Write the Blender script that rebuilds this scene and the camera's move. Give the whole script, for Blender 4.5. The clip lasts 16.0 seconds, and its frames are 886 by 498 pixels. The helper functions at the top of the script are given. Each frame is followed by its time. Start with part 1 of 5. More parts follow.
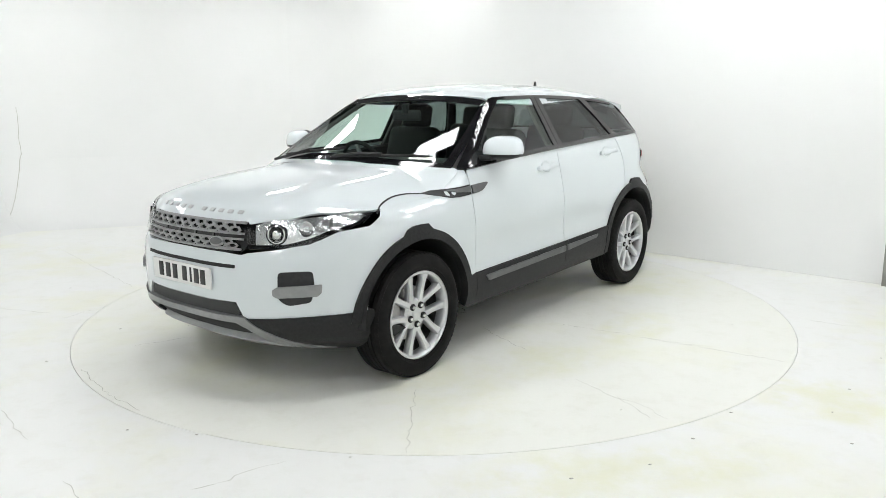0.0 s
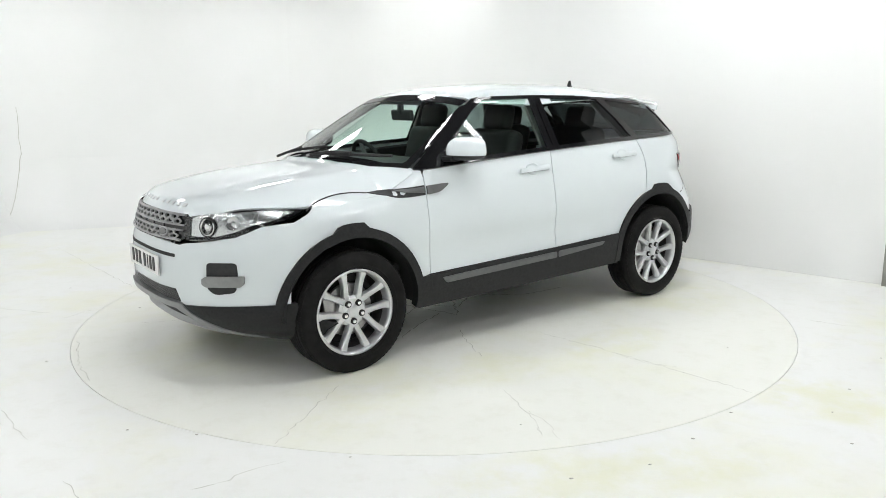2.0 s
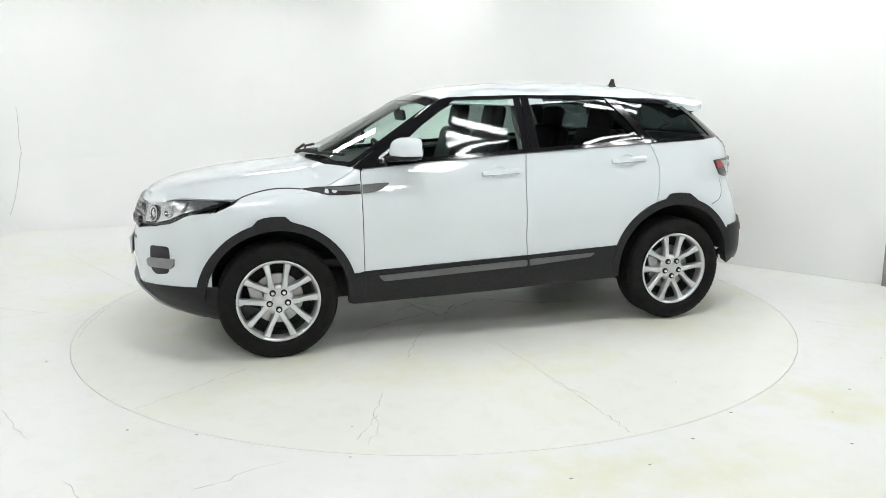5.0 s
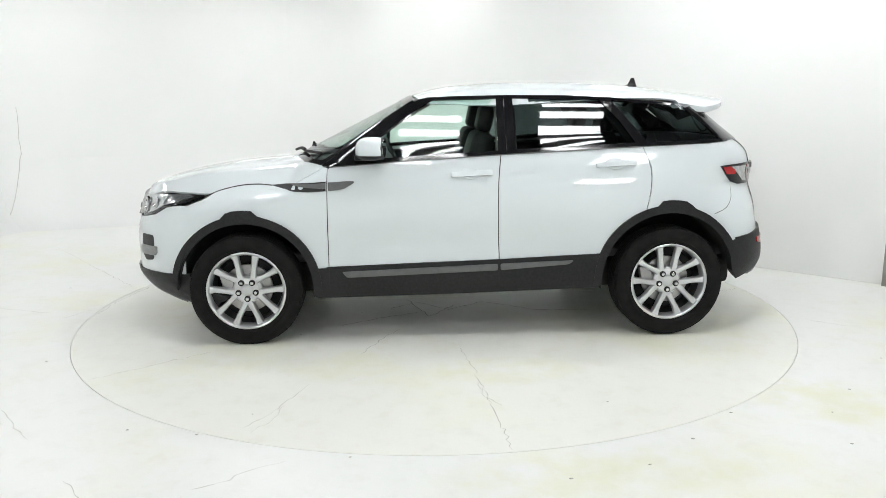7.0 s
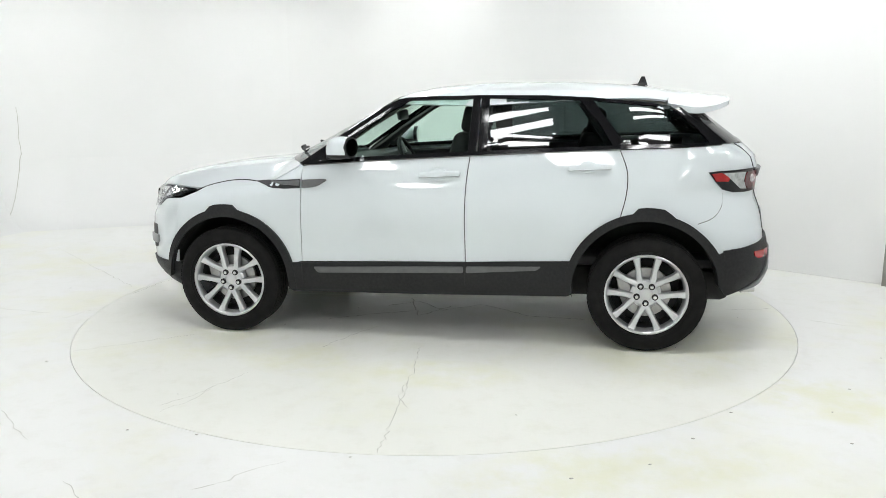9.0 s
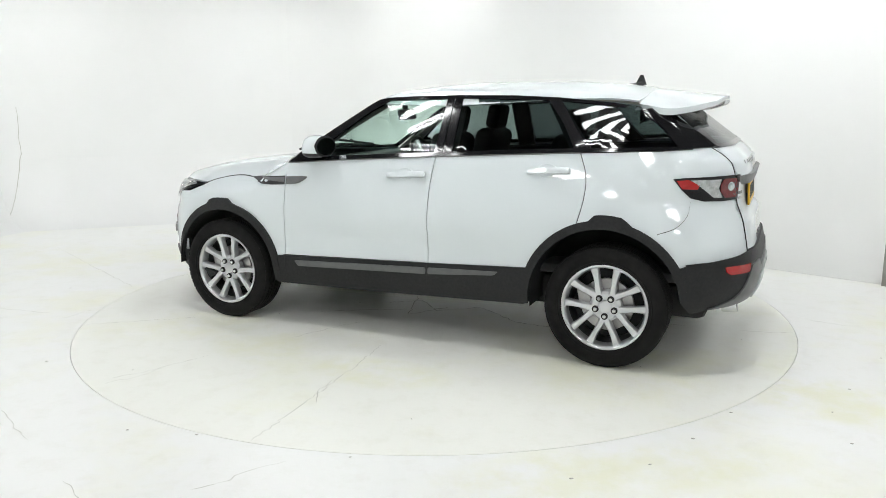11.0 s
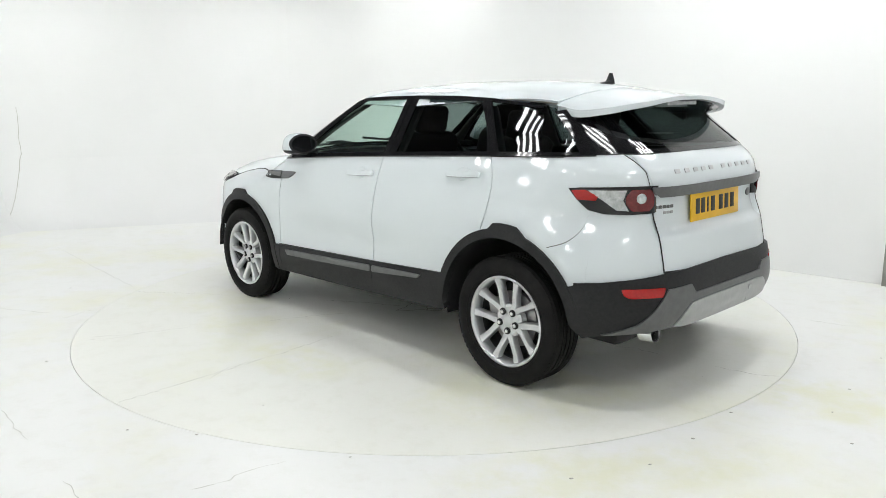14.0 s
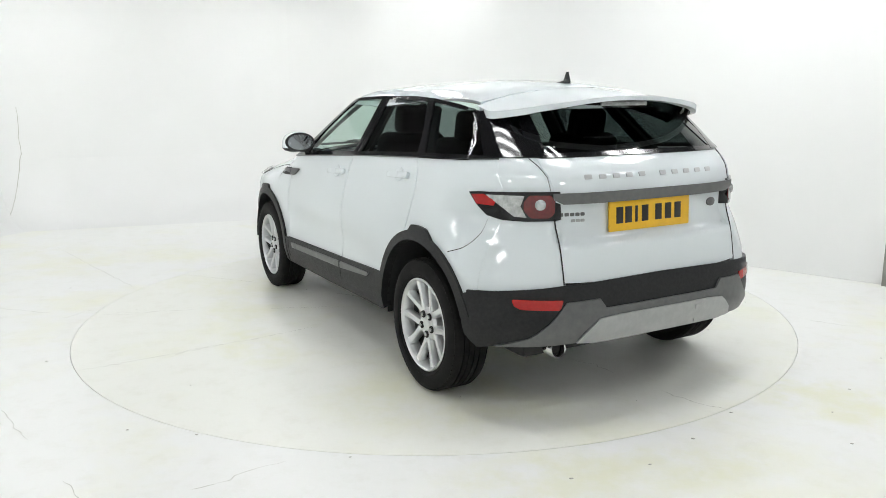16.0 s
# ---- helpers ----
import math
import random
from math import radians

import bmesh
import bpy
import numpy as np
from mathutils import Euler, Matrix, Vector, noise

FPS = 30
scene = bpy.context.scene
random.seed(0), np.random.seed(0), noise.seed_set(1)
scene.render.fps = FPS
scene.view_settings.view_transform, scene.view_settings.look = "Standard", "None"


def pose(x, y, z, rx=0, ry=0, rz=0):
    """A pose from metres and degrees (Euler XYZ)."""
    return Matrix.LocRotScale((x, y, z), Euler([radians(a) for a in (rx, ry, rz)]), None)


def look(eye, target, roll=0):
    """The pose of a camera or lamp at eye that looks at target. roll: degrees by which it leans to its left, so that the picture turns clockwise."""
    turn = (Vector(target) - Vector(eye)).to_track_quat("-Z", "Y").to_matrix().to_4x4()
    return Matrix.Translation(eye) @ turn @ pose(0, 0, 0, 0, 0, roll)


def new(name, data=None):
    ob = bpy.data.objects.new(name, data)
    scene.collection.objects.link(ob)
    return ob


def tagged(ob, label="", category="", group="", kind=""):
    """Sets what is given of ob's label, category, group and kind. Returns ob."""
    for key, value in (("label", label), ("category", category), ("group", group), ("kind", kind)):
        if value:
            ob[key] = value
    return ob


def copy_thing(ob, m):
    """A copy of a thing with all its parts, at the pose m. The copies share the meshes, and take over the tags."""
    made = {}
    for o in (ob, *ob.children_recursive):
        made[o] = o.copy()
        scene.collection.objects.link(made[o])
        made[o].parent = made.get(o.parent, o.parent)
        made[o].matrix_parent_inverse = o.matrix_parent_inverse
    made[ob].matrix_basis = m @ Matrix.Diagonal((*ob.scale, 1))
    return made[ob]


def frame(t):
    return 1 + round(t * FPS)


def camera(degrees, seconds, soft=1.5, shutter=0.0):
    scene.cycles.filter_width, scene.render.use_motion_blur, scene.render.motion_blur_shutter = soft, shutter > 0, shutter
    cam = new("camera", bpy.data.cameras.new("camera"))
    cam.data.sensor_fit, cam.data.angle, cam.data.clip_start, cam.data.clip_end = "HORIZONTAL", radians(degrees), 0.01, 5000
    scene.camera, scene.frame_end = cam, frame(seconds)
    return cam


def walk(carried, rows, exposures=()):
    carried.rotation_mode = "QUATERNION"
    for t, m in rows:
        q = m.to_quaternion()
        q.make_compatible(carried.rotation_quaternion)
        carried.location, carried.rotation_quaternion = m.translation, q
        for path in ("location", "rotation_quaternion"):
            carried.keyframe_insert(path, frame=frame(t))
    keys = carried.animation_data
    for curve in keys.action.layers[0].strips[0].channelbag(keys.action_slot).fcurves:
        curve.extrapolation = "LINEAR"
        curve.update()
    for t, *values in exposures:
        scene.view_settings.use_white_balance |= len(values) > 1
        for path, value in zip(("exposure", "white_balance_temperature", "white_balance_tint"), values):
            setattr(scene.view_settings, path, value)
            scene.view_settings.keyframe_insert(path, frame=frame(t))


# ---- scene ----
cam = camera(60.61, 16.0, soft=0.8)

# the camera stands still on a tripod, 1.50 m above the floor
CAM_EYE = (0.0, -5.489, 1.503)
CAM_POSE = look(CAM_EYE, (0.01061, -5.489 + 0.98093, 1.503 - 0.19408), roll=-0.40)
walk(cam, [(0.0, CAM_POSE), (16.0, CAM_POSE)])

# ---- light: a closed white studio lit by ceiling tubes ----
world = bpy.data.worlds.new("studio_world")
scene.world = world
world.use_nodes = True
world.node_tree.nodes["Background"].inputs[0].default_value = (0.9, 0.95, 1.0, 1)
world.node_tree.nodes["Background"].inputs[1].default_value = 0.05
scene.view_settings.exposure = 0.0
TUBE_STRENGTH = 34.0


# ---- materials ----
def node_material(name):
    mat = bpy.data.materials.new(name)
    mat.use_nodes = True
    nt = mat.node_tree
    return mat, nt, nt.nodes["Principled BSDF"]


def ramp_between(nt, fac, a, b, lo=0.3, hi=0.7):
    r = nt.nodes.new("ShaderNodeValToRGB")
    r.color_ramp.elements[0].position, r.color_ramp.elements[1].position = lo, hi
    r.color_ramp.elements[0].color = (*a, 1)
    r.color_ramp.elements[1].color = (*b, 1)
    nt.links.new(fac, r.inputs[0])
    return r.outputs[0]


def noise_tex(nt, scale, detail=4.0, rough=0.55):
    co = nt.nodes.new("ShaderNodeTexCoord")
    n = nt.nodes.new("ShaderNodeTexNoise")
    n.inputs["Scale"].default_value = scale
    n.inputs["Detail"].default_value = detail
    n.inputs["Roughness"].default_value = rough
    nt.links.new(co.outputs["Object"], n.inputs["Vector"])
    return n.outputs["Fac"]


def bump(nt, bsdf, fac, strength, dist=0.01):
    b = nt.nodes.new("ShaderNodeBump")
    b.inputs["Strength"].default_value = strength
    b.inputs["Distance"].default_value = dist
    nt.links.new(fac, b.inputs["Height"])
    nt.links.new(b.outputs[0], bsdf.inputs["Normal"])


def surface(name, a, b=None, rough=0.5, metal=0.0, scale=20.0, coat=0.0, relief=0.0, relief_scale=120.0, rough_var=0.0, lo=0.3, hi=0.7, spec=0.5):
    """A painted, plastic or metal surface: two tones mixed by noise, fine relief and uneven gloss."""
    mat, nt, p = node_material(name)
    b = b or tuple(c * 0.9 for c in a)
    nt.links.new(ramp_between(nt, noise_tex(nt, scale), a, b, lo, hi), p.inputs["Base Color"])
    p.inputs["Roughness"].default_value = rough
    p.inputs["Metallic"].default_value = metal
    p.inputs["Specular IOR Level"].default_value = spec
    p.inputs["Coat Weight"].default_value = coat
    p.inputs["Coat Roughness"].default_value = 0.012
    if rough_var:
        m = nt.nodes.new("ShaderNodeMapRange")
        m.inputs["To Min"].default_value, m.inputs["To Max"].default_value = max(0.0, rough - rough_var), rough + rough_var
        nt.links.new(noise_tex(nt, scale * 0.6), m.inputs["Value"])
        nt.links.new(m.outputs[0], p.inputs["Roughness"])
    if relief:
        bump(nt, p, noise_tex(nt, relief_scale, 6.0), relief)
    return mat


def glazing(name, tint):
    """A pane: tinted see-through with a mirror gloss."""
    mat = bpy.data.materials.new(name)
    mat.use_nodes = True
    nt = mat.node_tree
    nt.nodes.clear()
    out = nt.nodes.new("ShaderNodeOutputMaterial")
    mix = nt.nodes.new("ShaderNodeMixShader")
    lw = nt.nodes.new("ShaderNodeLayerWeight")
    lw.inputs["Blend"].default_value = 0.5
    pw = nt.nodes.new("ShaderNodeMath")
    pw.operation = "POWER"
    pw.inputs[1].default_value = 5.0
    nt.links.new(lw.outputs["Facing"], pw.inputs[0])
    fr = nt.nodes.new("ShaderNodeMath")
    fr.operation = "MULTIPLY_ADD"
    fr.inputs[1].default_value, fr.inputs[2].default_value = 0.92, 0.045
    nt.links.new(pw.outputs[0], fr.inputs[0])
    tr = nt.nodes.new("ShaderNodeBsdfTransparent")
    tr.inputs[0].default_value = (*tint, 1)
    gl = nt.nodes.new("ShaderNodeBsdfGlossy")
    gl.inputs["Roughness"].default_value = 0.01
    nt.links.new(fr.outputs[0], mix.inputs[0])
    nt.links.new(tr.outputs[0], mix.inputs[1])
    nt.links.new(gl.outputs[0], mix.inputs[2])
    nt.links.new(mix.outputs[0], out.inputs[0])
    return mat


def glowing(name, colour, strength):
    mat = bpy.data.materials.new(name)
    mat.use_nodes = True
    nt = mat.node_tree
    nt.nodes.clear()
    out = nt.nodes.new("ShaderNodeOutputMaterial")
    em = nt.nodes.new("ShaderNodeEmission")
    em.inputs[0].default_value = (*colour, 1)
    em.inputs[1].default_value = strength
    nt.links.new(em.outputs[0], out.inputs[0])
    return mat


def floor_material(name, patches=(), base=(0.89, 0.895, 0.87), worn=(0.87, 0.87, 0.72)):
    """White epoxy floor paint with yellowed patches, scuffs and fine dirt."""
    mat, nt, p = node_material(name)
    tone = ramp_between(nt, noise_tex(nt, 0.9, 5.0, 0.6), base, worn, 0.50, 0.74)
    dirt = nt.nodes.new("ShaderNodeMixRGB")
    dirt.blend_type = "MULTIPLY"
    dirt.inputs[0].default_value = 1.0
    nt.links.new(tone, dirt.inputs[1])
    nt.links.new(ramp_between(nt, noise_tex(nt, 7.0, 8.0, 0.7), (1, 1, 1), (0.93, 0.925, 0.90), 0.5, 0.8), dirt.inputs[2])
    colour = dirt.outputs[0]
    for x, y, sx, sy, turn, amount in patches:
        co = nt.nodes.new("ShaderNodeTexCoord")
        mp = nt.nodes.new("ShaderNodeMapping")
        mp.vector_type = "TEXTURE"
        mp.inputs["Location"].default_value = (x, y, 0)
        mp.inputs["Rotation"].default_value = (0, 0, radians(turn))
        mp.inputs["Scale"].default_value = (sx, sy, 1)
        gr = nt.nodes.new("ShaderNodeTexGradient")
        gr.gradient_type = "SPHERICAL"
        nt.links.new(co.outputs["Object"], mp.inputs["Vector"])
        nt.links.new(mp.outputs[0], gr.inputs["Vector"])
        mul = nt.nodes.new("ShaderNodeMath")
        mul.operation = "MULTIPLY"
        nt.links.new(ramp_between(nt, noise_tex(nt, 3.2, 6.0, 0.65), (0, 0, 0), (1, 1, 1), 0.38, 0.62), mul.inputs[0])
        nt.links.new(ramp_between(nt, gr.outputs["Fac"], (0, 0, 0), (amount, amount, amount), 0.0, 0.35), mul.inputs[1])
        mix = nt.nodes.new("ShaderNodeMixRGB")
        nt.links.new(mul.outputs[0], mix.inputs[0])
        nt.links.new(colour, mix.inputs[1])
        mix.inputs[2].default_value = (0.80, 0.80, 0.55, 1)
        colour = mix.outputs[0]
    nt.links.new(colour, p.inputs["Base Color"])
    m = nt.nodes.new("ShaderNodeMapRange")
    m.inputs["To Min"].default_value, m.inputs["To Max"].default_value = 0.25, 0.48
    nt.links.new(noise_tex(nt, 3.0, 6.0), m.inputs["Value"])
    nt.links.new(m.outputs[0], p.inputs["Roughness"])
    bump(nt, p, noise_tex(nt, 40.0, 6.0), 0.05)
    return mat


M_FLOOR = floor_material("floor_paint", ((2.05, -1.95, 0.75, 0.35, -35, 0.55), (0.75, -2.62, 0.9, 0.26, 8, 0.5), (-3.6, 1.8, 1.2, 0.5, -50, 0.25)))
M_DISC = floor_material("turntable_paint", ((-0.3, 1.45, 0.5, 0.25, 0, 0.5), (1.4, 1.2, 0.6, 0.4, 40, 0.35), (0.6, 1.3, 0.5, 0.3, -30, 0.4), (-1.6, 0.9, 0.7, 0.5, 60, 0.4), (-0.6, -1.2, 0.8, 0.5, 20, 0.4)), (0.885, 0.89, 0.83), (0.86, 0.865, 0.70))
M_WALL = surface("wall_paint", (0.865, 0.87, 0.86), (0.84, 0.845, 0.83), 0.55, scale=0.8, relief=0.03, relief_scale=30)
M_PALEWALL = surface("pale_grey_wall_paint", (0.68, 0.68, 0.68), (0.72, 0.72, 0.72), 0.7, scale=0.8, relief=0.03, relief_scale=30)
M_CEIL = surface("black_ceiling_paint", (0.045, 0.045, 0.047), (0.065, 0.065, 0.066), 0.9, scale=1.0)
M_DARK = surface("dark_void", (0.02, 0.02, 0.02), (0.03, 0.03, 0.03), 0.9)
M_CRACK = surface("crack_dirt", (0.42, 0.41, 0.36), (0.62, 0.61, 0.56), 0.9, scale=18)
M_GAP = surface("gap_grey", (0.22, 0.22, 0.20), (0.34, 0.34, 0.31), 0.9, scale=6)
M_TUBE = glowing("lit_tube", (0.985, 1.0, 1.005), TUBE_STRENGTH)
M_PAINT = surface("white_car_paint", (0.70, 0.75, 0.765), (0.69, 0.74, 0.755), 0.55, scale=3, coat=1.0, spec=0.15)
M_CLAD = surface("black_textured_plastic", (0.016, 0.0165, 0.017), (0.024, 0.0245, 0.025), 0.48, scale=60, relief=0.08, relief_scale=700, rough_var=0.08, spec=0.22)
M_GLOSSBLACK = surface("gloss_black_trim", (0.006, 0.006, 0.007), (0.01, 0.01, 0.011), 0.08, scale=10, coat=0.2, spec=0.4)
M_RUBBER = surface("tyre_rubber", (0.007, 0.007, 0.007), (0.014, 0.0135, 0.013), 0.7, scale=14, relief=0.08, relief_scale=300, rough_var=0.08, spec=0.14)
M_ALLOY = surface("silver_alloy", (0.66, 0.67, 0.68), (0.62, 0.63, 0.64), 0.30, metal=0.8, scale=12, rough_var=0.02)
# darker copy of the alloy: shade behind the spokes is put into the colour
M_ALLOYDARK = surface("shaded_alloy_barrel", (0.12, 0.12, 0.12), (0.2, 0.2, 0.2), 0.45, metal=0.8, scale=15)
M_STEEL = surface("brake_steel", (0.35, 0.35, 0.35), (0.45, 0.44, 0.43), 0.35, metal=1.0, scale=20)
M_GREY = surface("atlas_grey_trim", (0.115, 0.118, 0.118), (0.14, 0.143, 0.143), 0.38, metal=0.35, scale=30, rough_var=0.05)
M_SKID = surface("light_grey_trim", (0.24, 0.245, 0.245), (0.28, 0.285, 0.285), 0.38, metal=0.3, scale=30, rough_var=0.05)
M_BADGE = surface("bright_badge", (0.55, 0.56, 0.57), (0.48, 0.49, 0.50), 0.28, metal=0.35, scale=25)
M_BOWL = surface("lamp_reflector", (0.86, 0.87, 0.88), (0.70, 0.71, 0.72), 0.16, metal=0.9, scale=14, relief=0.5, relief_scale=22)
M_SILVER = surface("silver_trim", (0.40, 0.41, 0.41), (0.35, 0.36, 0.36), 0.35, metal=0.4, scale=25, rough_var=0.05)
M_CHROME = surface("chrome", (0.75, 0.75, 0.76), (0.65, 0.65, 0.66), 0.12, metal=1.0, scale=9)
M_MIRROR = surface("mirror_glass", (0.34, 0.36, 0.37), (0.32, 0.34, 0.35), 0.02, metal=1.0)
M_CABIN = surface("dark_cabin_trim", (0.012, 0.012, 0.013), (0.022, 0.022, 0.023), 0.6, scale=40, relief=0.06, relief_scale=400)
M_LEATHER = surface("black_leather", (0.008, 0.008, 0.008), (0.014, 0.0135, 0.013), 0.55, scale=25, relief=0.12, relief_scale=160, spec=0.22)
M_CREAM = surface("pale_headlining", (0.52, 0.50, 0.46), (0.47, 0.45, 0.42), 0.85, scale=60)
M_PILLAR = surface("grey_pillar_trim", (0.13, 0.125, 0.118), (0.11, 0.106, 0.10), 0.8, scale=60)
M_GLASS = glazing("clear_green_glass", (0.80, 0.92, 0.87))
M_PRIVACY = glazing("dark_privacy_glass", (0.21, 0.25, 0.245))
M_TAILGLASS = glazing("dark_tailgate_glass", (0.13, 0.155, 0.15))
M_LENS = glazing("clear_lens", (0.93, 0.94, 0.94))
M_RED = surface("red_lens", (0.42, 0.008, 0.008), (0.34, 0.006, 0.006), 0.2, scale=60, coat=0.3)
M_DARKRED = surface("dark_red_lens", (0.10, 0.008, 0.01), (0.15, 0.012, 0.014), 0.12, scale=60, coat=0.7)
M_CLEARLENS = surface("clear_ribbed_lens", (0.62, 0.63, 0.63), (0.35, 0.36, 0.36), 0.15, metal=0.4, scale=45, coat=0.7, relief=0.3, relief_scale=90)
M_PLATEW = surface("white_plate", (0.80, 0.80, 0.78), (0.76, 0.76, 0.74), 0.4, scale=30)
M_PLATEY = surface("yellow_plate", (0.80, 0.47, 0.02), (0.74, 0.43, 0.02), 0.4, scale=30)
M_INK = surface("plate_ink", (0.015, 0.015, 0.015), (0.02, 0.02, 0.02), 0.5)


# ---- mesh helpers ----
def mesh_object(name, bm, material, parent=None, label="", smooth=None):
    me = bpy.data.meshes.new(name)
    if smooth is not None:
        for f in bm.faces:
            f.smooth = True
        for e in bm.edges:
            e.smooth = not (len(e.link_faces) == 2 and e.calc_face_angle(0.0) > radians(smooth))
    bm.to_mesh(me)
    bm.free()
    me.materials.append(material)
    ob = new(name, me)
    if parent:
        ob.parent = parent
    if label:
        ob["label"] = label
    return ob


def part(name, bm, material, parent, label="", smooth=35):
    return mesh_object(name, bm, material, parent, label, smooth)


def thing(name, label, category, group="", kind=""):
    return tagged(new(name), label, category, group, kind)


def bm_box(sx, sy, sz, m=Matrix(), bevel=0.0, seg=2):
    bm = bmesh.new()
    bmesh.ops.create_cube(bm, size=1.0, matrix=Matrix.Diagonal((sx, sy, sz, 1)))
    if bevel:
        bmesh.ops.bevel(bm, geom=bm.edges[:], offset=bevel, segments=seg, profile=0.5, affect="EDGES")
    bm.transform(m)
    return bm


def bm_cyl(r1, r2, depth, m=Matrix(), seg=24, bevel=0.0):
    bm = bmesh.new()
    bmesh.ops.create_cone(bm, cap_ends=True, segments=seg, radius1=r1, radius2=r2, depth=depth)
    if bevel:
        rim = [e for e in bm.edges if len(e.link_faces) == 2 and e.calc_face_angle(0) > 0.9]
        bmesh.ops.bevel(bm, geom=rim, offset=bevel, segments=2, profile=0.5, affect="EDGES")
    bm.transform(m)
    return bm


def bm_join(*parts):
    out = bmesh.new()
    for b in parts:
        me = bpy.data.meshes.new("tmp")
        b.to_mesh(me)
        b.free()
        out.from_mesh(me)
        bpy.data.meshes.remove(me)
    return out


def bm_revolve(profile, seg, closed=False):
    """Turn a profile of (r, y) round the y axis."""
    bm = bmesh.new()
    n = len(profile)
    rings = []
    for i in range(seg):
        a = 2 * math.pi * i / seg
        rings.append([bm.verts.new((r * math.cos(a), y, r * math.sin(a))) for r, y in profile])
    for i in range(seg):
        p, q = rings[i], rings[(i + 1) % seg]
        for k in range(n if closed else n - 1):
            bm.faces.new((p[k], p[(k + 1) % n], q[(k + 1) % n], q[k]))
    bmesh.ops.recalc_face_normals(bm, faces=bm.faces[:])
    return bm


def bm_tube(points, radius, seg=8, taper=1.0):
    """A round bar along points."""
    bm = bmesh.new()
    rings = []
    pts = [Vector(p) for p in points]
    for i, p in enumerate(pts):
        d = (pts[min(i + 1, len(pts) - 1)] - pts[max(i - 1, 0)]).normalized()
        u = d.orthogonal().normalized() if i == 0 else (rings_u - d * rings_u.dot(d)).normalized()
        rings_u = u
        v = d.cross(u)
        r = radius * (1 + (taper - 1) * i / (len(pts) - 1))
        rings.append([bm.verts.new(p + r * (math.cos(a) * u + math.sin(a) * v)) for a in [2 * math.pi * k / seg for k in range(seg)]])
    for p, q in zip(rings, rings[1:]):
        for k in range(seg):
            bm.faces.new((p[k], p[(k + 1) % seg], q[(k + 1) % seg], q[k]))
    bm.faces.new(rings[0][::-1])
    bm.faces.new(rings[-1])
    bmesh.ops.recalc_face_normals(bm, faces=bm.faces[:])
    return bm


def curve_at(xs, ys):
    """A smooth curve through a few stations (cubic, with limited slopes)."""
    xs, ys = np.array(xs, float), np.array(ys, float)
    h, dl = np.diff(xs), np.diff(ys) / np.diff(xs)
    m = np.empty(len(xs))
    m[0], m[-1] = dl[0], dl[-1]
    same = dl[:-1] * dl[1:] > 0
    m[1:-1] = np.where(same, 2 * dl[:-1] * dl[1:] / np.where(same, dl[:-1] + dl[1:], 1), 0)

    def value(x):
        x = np.clip(x, xs[0], xs[-1])
        i = np.clip(np.searchsorted(xs, x) - 1, 0, len(xs) - 2)
        t = (x - xs[i]) / h[i]
        return ((1 + 2 * t) * (1 - t) ** 2 * ys[i] + t * (1 - t) ** 2 * h[i] * m[i] + t * t * (3 - 2 * t) * ys[i + 1] + t * t * (t - 1) * h[i] * m[i + 1])
    return value


def arc(cx, cz, r, a0, a1, n=16):
    return [(cx + r * math.cos(radians(a0 + (a1 - a0) * i / n)), cz + r * math.sin(radians(a0 + (a1 - a0) * i / n))) for i in range(n + 1)]


def rounded(pts, r, n=4):
    """A closed outline with its corners rounded."""
    out = []
    for i, p in enumerate(pts):
        p, a, b = np.array(p, float), np.array(pts[i - 1], float), np.array(pts[(i + 1) % len(pts)], float)
        da, db = np.linalg.norm(a - p), np.linalg.norm(b - p)
        s = p + (a - p) / da * min(r, da * 0.45)
        e = p + (b - p) / db * min(r, db * 0.45)
        for k in range(n + 1):
            t = k / n
            out.append(tuple((1 - t) ** 2 * s + 2 * t * (1 - t) * p + t * t * e))
    return out


def spline(pts, n=6, closed=False):
    """A smooth line through points."""
    P = [np.array(p, float) for p in pts]
    m = len(P)
    out = []
    for i in range(m if closed else m - 1):
        p0 = P[(i - 1) % m] if closed or i > 0 else 2 * P[0] - P[1]
        p1, p2 = P[i], P[(i + 1) % m]
        p3 = P[(i + 2) % m] if closed or i + 2 < m else 2 * P[-1] - P[-2]
        for k in range(n):
            t = k / n
            out.append(tuple(0.5 * (2 * p1 + (p2 - p0) * t + (2 * p0 - 5 * p1 + 4 * p2 - p3) * t * t + (3 * p1 - p0 - 3 * p2 + p3) * t ** 3)))
    if not closed:
        out.append(tuple(P[-1]))
    return out


# ---- the room ----
RING_R = 2.464


